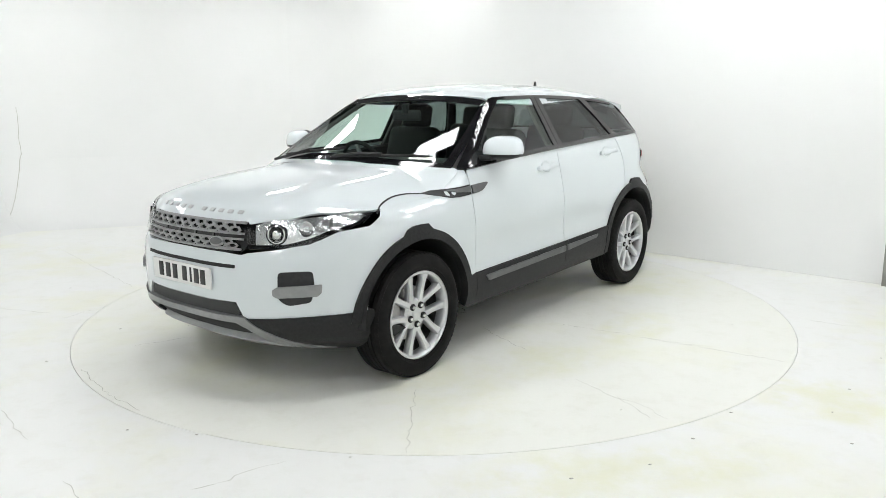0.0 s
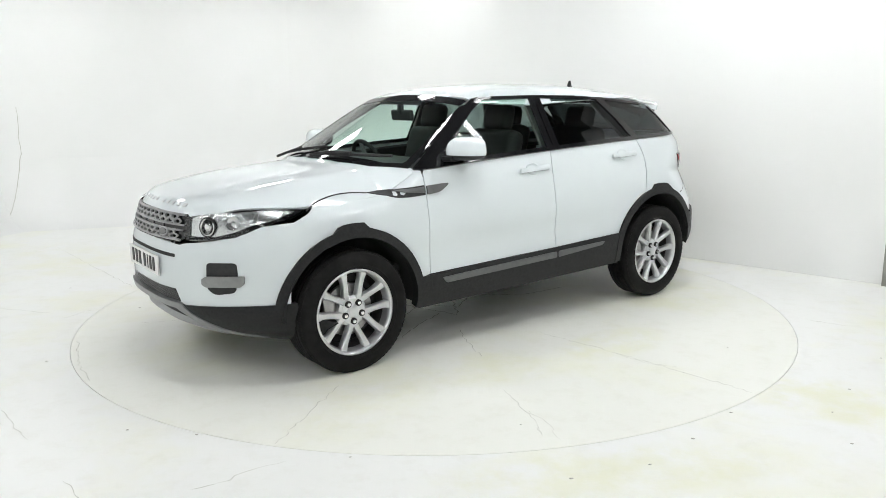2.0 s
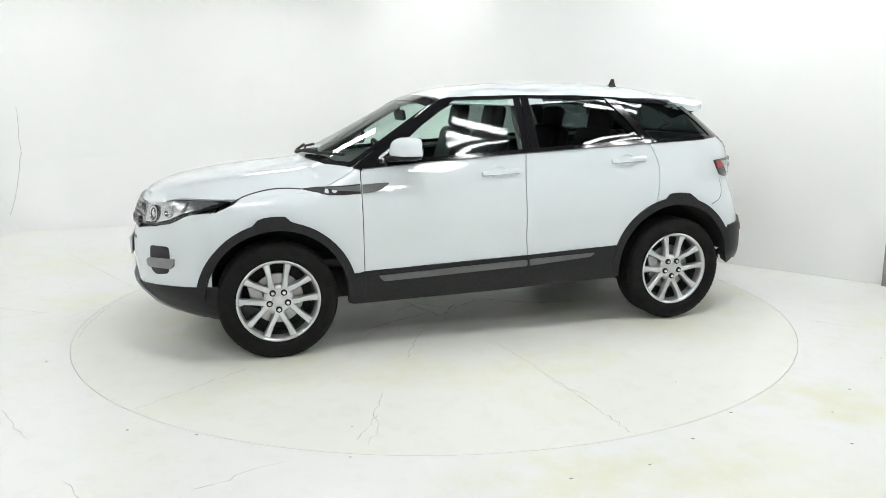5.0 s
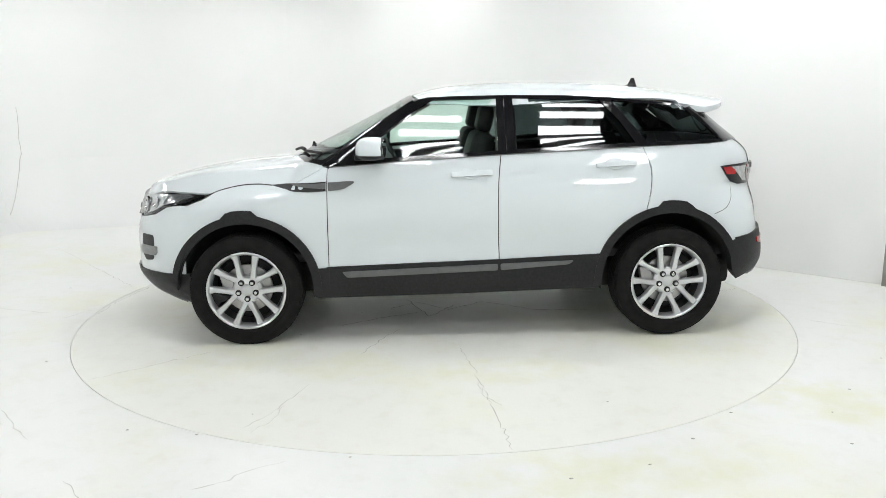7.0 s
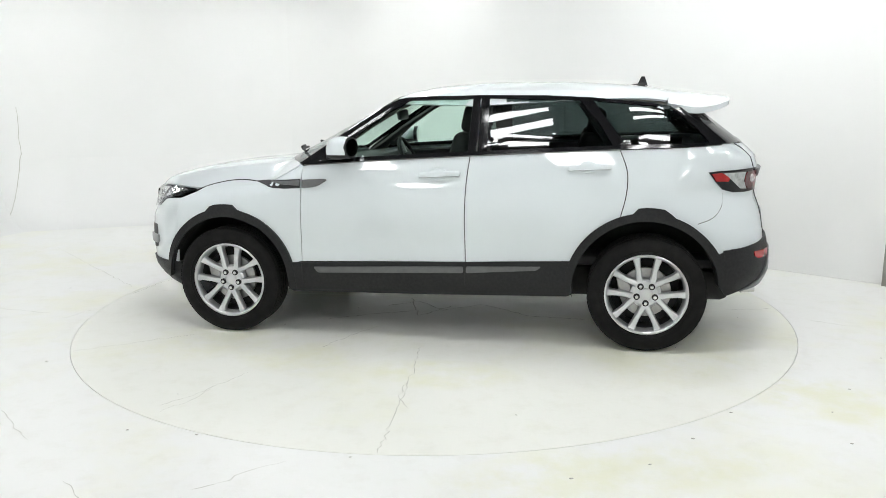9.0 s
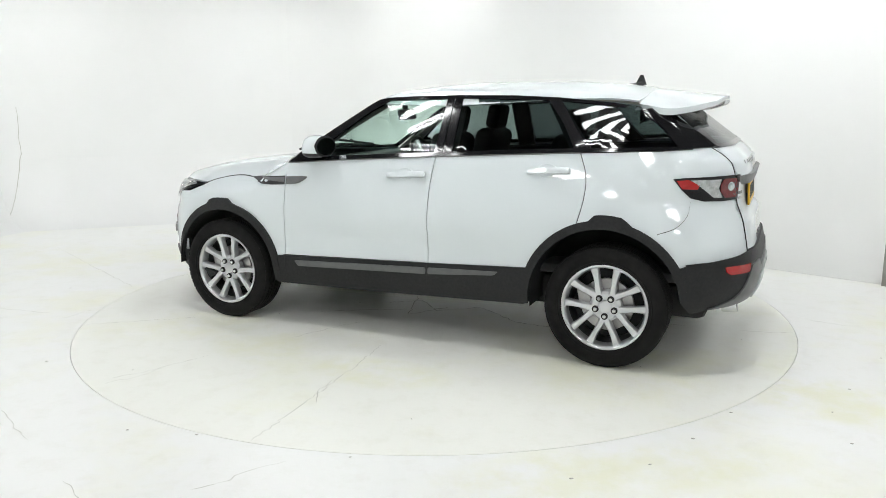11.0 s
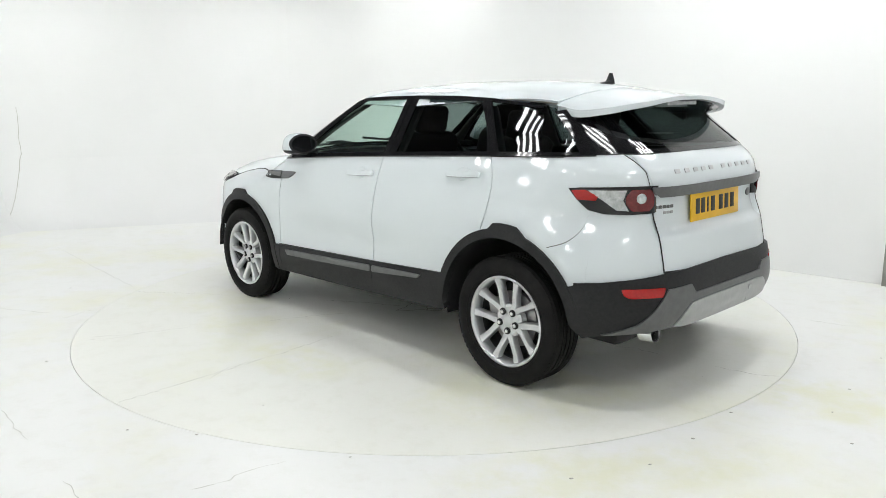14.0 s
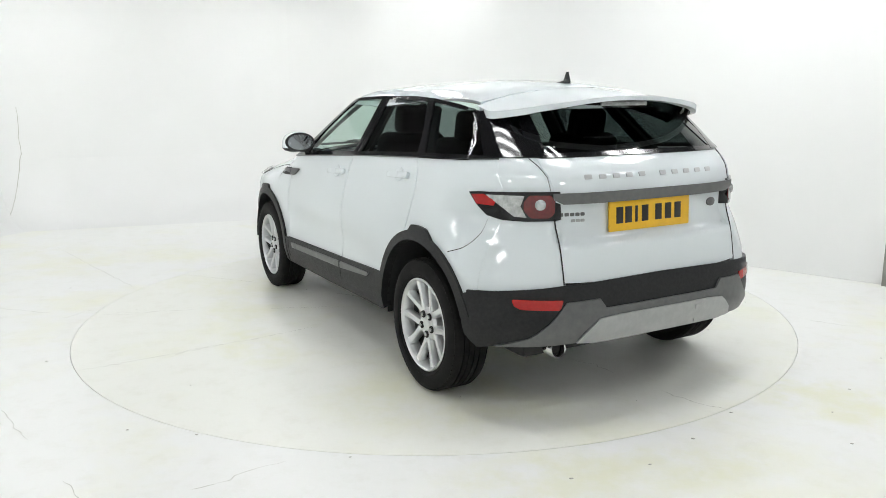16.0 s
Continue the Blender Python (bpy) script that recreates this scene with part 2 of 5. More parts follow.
def build_room():
    # the fixed floor, one sheet with a round opening for the turntable
    bm = bmesh.new()
    seg = 192
    radii = (RING_R + 0.0035, 3.0, 4.0, 5.5, 7.5, 9.8)
    rings = [[bm.verts.new((r * math.cos(2 * math.pi * i / seg), r * math.sin(2 * math.pi * i / seg), 0)) for i in range(seg)] for r in radii]
    low = [bm.verts.new((v.co.x, v.co.y, -0.06)) for v in rings[0]]
    for p, q in zip(rings, rings[1:]):
        for i in range(seg):
            bm.faces.new((p[i], q[i], q[(i + 1) % seg], p[(i + 1) % seg]))
    for i in range(seg):
        bm.faces.new((low[i], rings[0][i], rings[0][(i + 1) % seg], low[(i + 1) % seg]))
    tagged(mesh_object("floor", bm, M_FLOOR), "white painted studio floor with yellowed patches and scuffs", "floor", kind="structure")
    tagged(mesh_object("floor_pit", bm_cyl(RING_R + 0.3, RING_R + 0.3, 0.02, pose(0, 0, -0.075), 96), M_GAP), "dark pit under the turntable", "pit", kind="structure")

    def wall_run(name, pts, cove, label, top=3.36, thick=0.12, material=None):
        """A wall along plan points, with a rounded foot of radius cove."""
        prof = [(0.0, 0.002)] if not cove else [(cove * (1 - math.sin(a)), 0.002 + cove * (1 - math.cos(a))) for a in [math.pi / 2 * k / 10 for k in range(11)]]
        prof += [(0.0, 0.8), (0.0, 1.6), (0.0, 2.3), (0.0, top)] if cove else [(0.0, 1.2), (0.0, top)]
        prof += [(-thick, top), (-thick, 0.002)]
        bm = bmesh.new()
        rows = []
        for i, p in enumerate(pts):
            p = Vector(p)
            a = (p - Vector(pts[i - 1])).normalized() if i else (Vector(pts[1]) - p).normalized()
            b = (Vector(pts[i + 1]) - p).normalized() if i + 1 < len(pts) else a
            na, nb = Vector((a.y, -a.x)), Vector((b.y, -b.x))
            n = (na + nb).normalized()
            n /= max(0.3, n.dot(na))
            rows.append([bm.verts.new((p.x + n.x * u, p.y + n.y * u, z)) for u, z in prof])
        k = len(prof)
        for p, q in zip(rows, rows[1:]):
            for i in range(k):
                bm.faces.new((p[i], q[i], q[(i + 1) % k], p[(i + 1) % k]))
        bm.faces.new(rows[0])
        bm.faces.new(rows[-1][::-1])
        bmesh.ops.recalc_face_normals(bm, faces=bm.faces[:])
        return tagged(mesh_object(name, bm, material or M_WALL, smooth=30), label, "wall", kind="structure")

    corner = arc(-1.75, 4.35, 0.75, 106, 45, 8)
    wall_run("wall_back", [(-5.45, 4.02)] + corner[:1], 0.8, "white painted back wall with a coved foot")
    wall_run("wall_corner", corner, 0.02, "white painted rounded corner of the studio")
    wall_run("wall_right", [corner[-1], (3.66, 0.40)], 0.0, "white painted diagonal wall beside the turntable")
    wall_run("wall_left", [(-7.0, -0.5), (-5.45, 4.02)], 0.8, "white painted side wall")
    wall_run("wall_side", [(-5.0, -7.6), (-7.0, -0.5)], 0.0, "white painted wall")
    wall_run("wall_front", [(5.6, -7.6), (-5.0, -7.6)], 0.0, "white painted wall")
    # added out of view; their grey sets the bounce light from the right
    wall_run("wall_east", [(5.6, 0.60), (5.6, -7.6)], 0.0, "unseen pale grey wall added to bounce light from the right", material=M_PALEWALL)
    wall_run("wall_return", [(3.70, 0.60), (5.6, 0.60)], 0.0, "unseen pale grey wall added to bounce light from the right", material=M_PALEWALL)
    tagged(mesh_object("wall_post", bm_box(0.10, 0.04, 0.36, pose(3.643, 0.385, 0.18, 0, 0, -45), 0.004), M_GAP), "dark grey post at the wall end", "post", kind="structure")
    tagged(mesh_object("ceiling", bm_box(15, 15, 0.1, pose(-0.7, -1.8, 3.413)), M_CEIL), "black painted studio ceiling", "ceiling", kind="structure")


def crack_strip(name, pts, width, material, z=0.0025, jitter=0.012, seed=1, parent=None):
    """A thin wandering crack lying on the floor."""
    rnd = random.Random(seed)
    line = []
    for (ax, ay), (bx, by) in zip(pts, pts[1:]):
        n = max(2, int(math.hypot(bx - ax, by - ay) / 0.035))
        for k in range(n):
            t = k / n
            line.append((ax + (bx - ax) * t + rnd.uniform(-jitter, jitter), ay + (by - ay) * t + rnd.uniform(-jitter, jitter)))
    line.append(pts[-1])
    bm = bmesh.new()
    prev = None
    for i, (x, y) in enumerate(line):
        x2, y2 = line[min(i + 1, len(line) - 1)]
        x1, y1 = line[max(i - 1, 0)]
        d = Vector((x2 - x1, y2 - y1)).normalized()
        w = width * rnd.uniform(0.3, 1.0) * (0.3 if i in (0, len(line) - 1) else 1)
        a, b = bm.verts.new((x - d.y * w, y + d.x * w, z)), bm.verts.new((x + d.y * w, y - d.x * w, z))
        if prev:
            bm.faces.new((prev[0], prev[1], b, a))
        prev = (a, b)
    bmesh.ops.recalc_face_normals(bm, faces=bm.faces[:])
    for f in bm.faces:
        if f.normal.z < 0:
            f.normal_flip()
    return mesh_object(name, bm, material, parent)


def chip(x, y, r, rnd):
    """A small flake of missing paint with a raised, ragged rim."""
    bm = bmesh.new()
    n = 9
    top = [bm.verts.new((x + r * rnd.uniform(0.4, 1.0) * math.cos(6.283 * i / n) * 1.5, y + r * rnd.uniform(0.4, 1.0) * math.sin(6.283 * i / n), 0.0016)) for i in range(n)]
    low = [bm.verts.new((v.co.x * 1.0, v.co.y, 0.0)) for v in top]
    bm.faces.new(top)
    for i in range(n):
        bm.faces.new((low[i], low[(i + 1) % n], top[(i + 1) % n], top[i]))
    return bm


def build_floor_marks():
    """Cracks and chips in the fixed floor and the wall crack."""
    marks = tagged(new("floor_marks"), "fine dark cracks and chips in the white floor", "crack", kind="structure")
    lines = (((-0.97, -2.74), (-0.84, -2.66), (-0.75, -2.55), (-0.64, -2.50)), ((-2.16, -1.92), (-2.01, -2.10), (-1.85, -2.27)), ((-1.52, -2.63), (-1.36, -2.81)),
             ((-3.93, 2.34), (-3.21, 1.46), (-2.50, 0.62)), ((-3.23, -0.01), (-2.78, -0.16)), ((-2.63, -0.30), (-2.52, -0.08)), ((2.53, -0.51), (2.75, -0.67)))
    for i, line in enumerate(lines):
        crack_strip("crack", line, 0.0018, M_CRACK, 0.0015, 0.010, 40 + i, marks)
    rnd = random.Random(9)
    for x, y in ((0.89, -2.57), (1.15, -2.33), (1.43, -2.05), (1.83, -2.40), (-0.37, -2.47), (-1.44, -2.17), (-1.10, -2.23), (1.92, -2.06), (2.16, -1.77), (0.54, -2.68), (-2.3, -1.2), (-3.0, 0.6), (2.6, -1.3)):
        part("paint_chip", chip(x, y, rnd.uniform(0.005, 0.009), rnd), M_CRACK, marks)
    # the crack that runs down the back wall
    wall = tagged(new("wall_crack"), "thin dark crack down the white back wall", "crack", kind="structure")
    pts = [(-5.16, 1.44), (-5.165, 1.25), (-5.17, 1.09), (-5.16, 0.88), (-5.185, 0.78)]
    q = []
    for (xa, za), (xb, zb) in zip(pts, pts[1:]):
        for k in range(5):
            t = k / 5
            x = xa + (xb - xa) * t + rnd.uniform(-0.006, 0.006)
            q.append((x, 4.02 + (x + 5.45) * 0.2944 - 0.001, za + (zb - za) * t))
    for k in range(13):
        u = k / 12
        x, a = -5.185 - 0.10 * u, math.pi / 2 * (1 - u * 0.62)
        n = 0.8 * (1 - math.sin(a)) + 0.001
        q.append((x + 0.282 * n + rnd.uniform(-0.006, 0.006), 4.02 + (x + 5.45) * 0.2944 - 0.959 * n, 0.8 * (1 - math.cos(a))))
    part("crack", bm_tube(q, 0.0026, 5, 1.6), M_CRACK, wall)


def build_turntable():
    table = thing("turntable", "round white painted turntable with cracks and yellow stains", "turntable")
    bm = bm_cyl(RING_R, RING_R, 0.05, pose(0, 0, -0.025), 192)
    part("disc", bm, M_DISC, table, smooth=None)
    lines = (((1.40, 1.0), (1.68, 1.21), (1.98, 1.44)), ((0.84, 1.87), (0.87, 2.02), (0.95, 2.19)), ((1.91, -0.88), (1.75, -0.82), (1.59, -0.76)),
             ((0.27, 0.62), (0.41, 0.89), (0.50, 1.12)), ((-0.10, 1.0), (-0.16, 1.47), (-0.20, 2.02), (-0.23, 2.44)), ((0.98, 2.13), (0.88, 1.94), (0.75, 1.59)),
             ((2.44, 0.09), (2.42, -0.27), (2.32, -0.73)), ((0.33, 0.11), (0.12, -0.05), (-0.08, 0.16), (-0.35, -0.03)), ((0.67, 0.52), (0.37, 0.33), (0.13, 0.22)),
             ((-2.11, -0.19), (-2.31, -0.21), (-2.44, -0.28)), ((-1.49, -0.09), (-1.63, -0.15), (-1.79, -0.15)), ((-0.24, 1.94), (-0.16, 1.79), (-0.16, 1.58)),
             ((0.21, -0.13), (0.05, 0.33), (-0.13, 0.04)), ((-0.35, -0.03), (-0.72, 0.22), (-1.1, 0.25)))
    for i, line in enumerate(lines):
        crack_strip("crack", line, 0.0020 if i not in (7, 8, 12, 13) else 0.0050, M_CRACK, 0.0012, 0.012, 10 + i, table)
    rnd = random.Random(4)
    for i in range(14):
        r, a = 2.35 * math.sqrt(rnd.random()), rnd.uniform(0, 2 * math.pi)
        part("paint_chip", chip(r * math.cos(a), r * math.sin(a), rnd.uniform(0.003, 0.008), rnd), M_CRACK, table)
    return table


def build_ceiling_lights():
    """A ring of ceiling fixtures over the turntable and added, unseen fill fixtures along the walls, each a black tray
    with four lit tubes.
    """
    first = thing("ceiling_light", "black ceiling fixture with four lit fluorescent tubes", "ceiling light", "studio lights")
    part("tray", bm_box(0.66, 0.64, 0.04, pose(0, 0, 0.055), 0.01), M_DARK, first, "black tray")
    for y in (-0.225, -0.075, 0.075, 0.225):
        part("tube", bm_cyl(0.030, 0.030, 0.57, pose(0, y, -0.005, 0, 90, 0), 14), M_TUBE, first, "lit fluorescent tube", smooth=40)
        for s in (-1, 1):
            part("holder", bm_box(0.03, 0.06, 0.08, pose(s * 0.30, y, 0.0), 0.006), M_DARK, first, "black tube holder")
    ring = [(0.05, -1.9), (1.3, -1.7), (2.45, -0.75), (-1.45, -0.95), (1.55, 0.1)]
    # unseen fill fixtures, added to even out the light on walls and floor
    outer = [(-5.2, 1.0), (-4.5, 2.5), (-5.2, -2.3), (-2.0, 3.0), (-0.5, 2.6), (-2.6, -6.2), (2.6, -6.2), (4.8, -1.0), (-2.4, -4.3), (0.0, -4.3), (2.4, -4.3), (-5.0, -0.6), (-3.5, -2.4), (3.7, -2.3)]
    for i, (x, y) in enumerate(ring + outer):
        m = pose(x, y, 3.29)
        if i == 0:
            first.matrix_basis = m
        else:
            copy_thing(first, m)
    box = thing("ceiling_panel", "large white lit panel under the black ceiling", "ceiling light")
    part("frame", bm_box(0.54, 0.40, 0.06, pose(0, 0, 0.04), 0.01), M_DARK, box, "black frame")
    part("diffuser", bm_box(0.48, 0.34, 0.02, pose(0, 0, 0.003), 0.005), M_TUBE, box, "lit white diffuser", smooth=None)
    box.matrix_basis = pose(-0.4, 0.20, 3.29)


# ---- the car: one smooth body form, from which all panels are taken ----
Z_TOP = curve_at((-2.3, -1.65, -1.22, -0.8, -0.4, 0.0, 0.27), (1.47, 1.537, 1.592, 1.614, 1.615, 1.594, 1.545))
Z_HOOD = curve_at((0.6, 1.05, 1.18, 1.50, 1.82, 2.0, 2.07, 2.14, 2.3), (1.13, 1.118, 1.106, 1.078, 1.030, 0.98, 0.95, 0.90, 0.72))
X_NOSE = curve_at((0.15, 0.22, 0.26, 0.32, 0.42, 0.55, 0.66, 0.75, 0.85, 0.92, 1.0), (1.75, 1.90, 2.0, 2.10, 2.165, 2.17, 2.165, 2.15, 2.125, 2.10, 2.07))
X_TAIL = curve_at((0.2, 0.30, 0.38, 0.48, 0.60, 0.675, 0.83, 0.95, 1.06, 1.146, 1.2, 1.235, 1.47, 1.6), (-1.80, -1.94, -2.05, -2.09, -2.085, -2.07, -2.05, -2.022, -2.02, -2.0, -1.955, -1.91, -1.60, -1.42))
W_PLAN = curve_at((-2.1, -1.7, -1.33, -0.9, 0.0, 0.8, 1.1, 1.33, 1.6, 1.9), (0.86, 0.915, 0.945, 0.935, 0.925, 0.925, 0.93, 0.935, 0.905, 0.86))
Z_BELT = curve_at((-1.9, -1.715, -1.178, -0.7, -0.225, 0.4, 0.82, 1.1), (1.235, 1.231, 1.212, 1.192, 1.169, 1.135, 1.103, 1.09))


def smax(a, b, k):
    h = np.maximum(k - np.abs(a - b), 0) / k
    return np.maximum(a, b) + h * h * k / 4


def body_form(x, y, z):
    """Below zero inside the body, above zero outside."""
    y = np.abs(y)
    zb = Z_BELT(x)
    low = np.minimum(z, zb)
    side = W_PLAN(x) - 0.35 * np.maximum(low - 0.75, 0) ** 1.5 - 0.55 * np.maximum(0.42 - z, 0) ** 1.4
    side = side - 0.014 * np.exp(-((z - 0.63) / 0.09) ** 2) * np.exp(-(x / 0.75) ** 6)
    side = side - 0.61 * np.maximum(z - zb, 0) - 0.010 * np.clip((z - zb) / 0.02, 0, 1)
    roof = Z_TOP(x) - np.interp(x, (-0.4, 0.27), (0.20, 0.08)) * y ** 2
    screen = 1.152 + 0.503 * (1.038 - x - np.interp(x, (0.23, 0.83), (0.23, 0.46)) * y ** 2)
    cabin = -smax(-roof, -screen, 0.03)
    cabin = np.where(x < -0.3, roof, cabin)
    hood = Z_HOOD(x) - 0.06 * y ** 2 - 0.36 * np.maximum(y - 0.30, 0) ** 2 + 0.006 * np.exp(-((y - 0.52) / 0.06) ** 2)
    top = z - np.maximum(cabin, hood)
    low_nose = np.clip((0.79 - z) / 0.06, 0, 1)
    nose = x - (X_NOSE(z) - low_nose * 0.60 * y ** 3 - (1 - low_nose) * 0.55 * y ** 2.5)
    recess = 0.030 * np.interp(z, (0.832, 0.866, 1.034, 1.048), (0.0, 1.0, 1.0, 0.0)) * np.clip((0.556 - y) / 0.012, 0, 1)
    tail = (X_TAIL(z) + recess + 0.48 * (y / np.interp(z, (0.70, 0.95), (1.0, 0.89))) ** 4.5) - x
    f = smax(y - side, top, 0.05)
    f = smax(f, nose, 0.07)
    return smax(f, tail, 0.07)


def land(p, d, off):
    """Where rays from points p along d meet the body form, moved out by off; and the outward normals."""
    d = np.array(d, float)
    d /= np.linalg.norm(d)
    base = p - d * (p @ d)[:, None]
    ts = np.linspace(-2.4, 0.6, 60)
    prev = np.full(len(p), -2.4)
    hit = np.zeros(len(p), bool)
    lo, hi = prev.copy(), prev.copy()
    bestf, bestt = np.full(len(p), 1e9), prev.copy()
    for t in ts:
        q = base + d * t
        f = body_form(q[:, 0], q[:, 1], q[:, 2])
        fresh = (f < 0) & ~hit
        lo[fresh], hi[fresh] = t - (ts[1] - ts[0]), t
        hit |= fresh
        near = (f < bestf) & ~hit
        bestf[near], bestt[near] = f[near], t
    for _ in range(15):
        mid = (lo + hi) / 2
        q = base + d * mid[:, None]
        inside = body_form(q[:, 0], q[:, 1], q[:, 2]) < 0
        hi, lo = np.where(inside, mid, hi), np.where(inside, lo, mid)
    t = np.where(hit, hi, bestt)
    q = base + d * t[:, None]
    e = 0.004
    g = np.stack([body_form(*(q + np.array(s) * e).T) - body_form(*(q - np.array(s) * e).T) for s in ((1, 0, 0), (0, 1, 0), (0, 0, 1))], -1)
    g /= np.maximum(np.linalg.norm(g, axis=1), 1e-9)[:, None]
    return q + g * off, g


SIDE, FRONT, REAR, TOP = (0, -1, 0), (-1, 0, 0), (1, 0, 0), (0, 0, -1)


def skin(outline, d, off=0.0, thick=0.012, res=0.035, mirror=False, bulge=0.0):
    """A panel of the body: an outline in space, seen along d, laid on the body form with its own thickness.
    bulge raises its middle by that much."""
    from mathutils import geometry
    d = Vector(d).normalized()
    e1 = Vector((0, 0, 1)).cross(d).normalized() if abs(d.z) < 0.9 else Vector((1, 0, 0))
    e2 = d.cross(e1)
    E1, E2 = np.array(e1), np.array(e2)
    pts = np.array(outline, float)
    flat = np.stack([pts @ E1, pts @ E2], -1)
    edge = []
    for a, b in zip(flat, np.roll(flat, -1, 0)):
        n = max(1, int(np.linalg.norm(b - a) / res))
        edge += [a + (b - a) * k / n for k in range(n)]
    edge = np.array(edge)
    x0, y0 = edge.min(0)
    x1, y1 = edge.max(0)
    gx, gy = np.meshgrid(np.arange(x0 + res * 0.5, x1, res), np.arange(y0 + res * 0.5, y1, res * 0.87))
    gx[1::2] += res * 0.5
    g = np.stack([gx.ravel(), gy.ravel()], -1)
    a, b = edge, np.roll(edge, -1, 0)
    inside = np.zeros(len(g), bool)
    dist = np.full(len(g), 1e9)
    for p, q in zip(a, b):
        cross = ((p[1] > g[:, 1]) != (q[1] > g[:, 1])) & (g[:, 0] < (q[0] - p[0]) * (g[:, 1] - p[1]) / (q[1] - p[1] + 1e-12) + p[0])
        inside ^= cross
        s = q - p
        t = np.clip(((g - p) @ s) / max(s @ s, 1e-12), 0, 1)
        dist = np.minimum(dist, np.linalg.norm(g - p - t[:, None] * s, axis=1))
    g = g[inside & (dist > res * 0.45)]
    alls = [Vector(v) for v in edge] + [Vector(v) for v in g]
    n = len(edge)
    vo, eo, fo, _, _, _ = geometry.delaunay_2d_cdt(alls, [(i, (i + 1) % n) for i in range(n)], [], 1, 1e-6)
    P2 = np.array([(v.x, v.y) for v in vo])
    P3 = P2[:, :1] * E1 + P2[:, 1:] * E2
    q, nrm = land(P3, d, off)
    if bulge:
        dist = np.full(len(P2), 1e9)
        for p, r in zip(a, b):
            s = r - p
            t = np.clip(((P2 - p) @ s) / max(s @ s, 1e-12), 0, 1)
            dist = np.minimum(dist, np.linalg.norm(P2 - p - t[:, None] * s, axis=1))
        q = q + nrm * (bulge * np.sqrt(np.clip(dist / max(dist.max(), 1e-6), 0, 1)))[:, None]
    inner = q - nrm * thick
    if mirror:
        q, inner = q * (1, -1, 1), inner * (1, -1, 1)
    bm = bmesh.new()
    vs = [bm.verts.new(v) for v in q]
    want = Vector(-np.array(d)) if not mirror else Vector((-d.x, d.y, -d.z))
    count = {}
    for f in fo:
        try:
            face = bm.faces.new([vs[i] for i in f])
        except ValueError:
            continue
        face.normal_update()
        if face.normal.dot(want) < 0:
            face.normal_flip()
        face.smooth = True
        for i in range(len(f)):
            key = frozenset((f[i], f[(i + 1) % len(f)]))
            count[key] = count.get(key, 0) + 1
    rim = [tuple(k) for k, c in count.items() if c == 1]
    # the turned-in edge has its own vertices, so that the outside stays smooth
    up, dn = {}, {}
    for i, j in rim:
        for k in (i, j):
            if k not in up:
                up[k], dn[k] = bm.verts.new(q[k]), bm.verts.new(inner[k])
    for i, j in rim:
        face = bm.faces.new((up[i], up[j], dn[j], dn[i]))
        face.smooth = False
    return bm


def panel(name, outline, d, material, parent, label="", both=False, **kw):
    """Link a skin as one part; both: one on each flank."""
    made = []
    for m in ((False, True) if both else (False,)):
        bm = skin(outline, d, mirror=m, **kw)
        made.append(part(name, bm, material, parent, label, smooth=None))
    return made


def S(pts, y=0.9):
    return [(x, y, z) for x, z in pts]


def F(pts, x=2.0):
    return [(x, y, z) for y, z in pts]


def T(pts, z=1.0):
    return [(x, y, z) for x, y in pts]


def sym(pts):
    """Close a half outline (y >= 0) with its mirror image."""
    return list(pts) + [(-y, z) for y, z in reversed(pts)]


FRONT_HUB, REAR_HUB = (1.33, 0.345), (-1.33, 0.352)
ARCH_F, ARCH_R = (1.325, 0.355), (-1.315, 0.372)


SPOKE_ANGLE = curve_at((0.0, 0.15, 0.3, 0.5, 0.75, 1.0), (31.0, 28.0, 24.0, 19.4, 17.0, 16.3))
SPOKE_WIDTH = curve_at((0.0, 0.2, 0.5, 0.75, 1.0), (0.018, 0.0195, 0.0165, 0.0180, 0.0255))


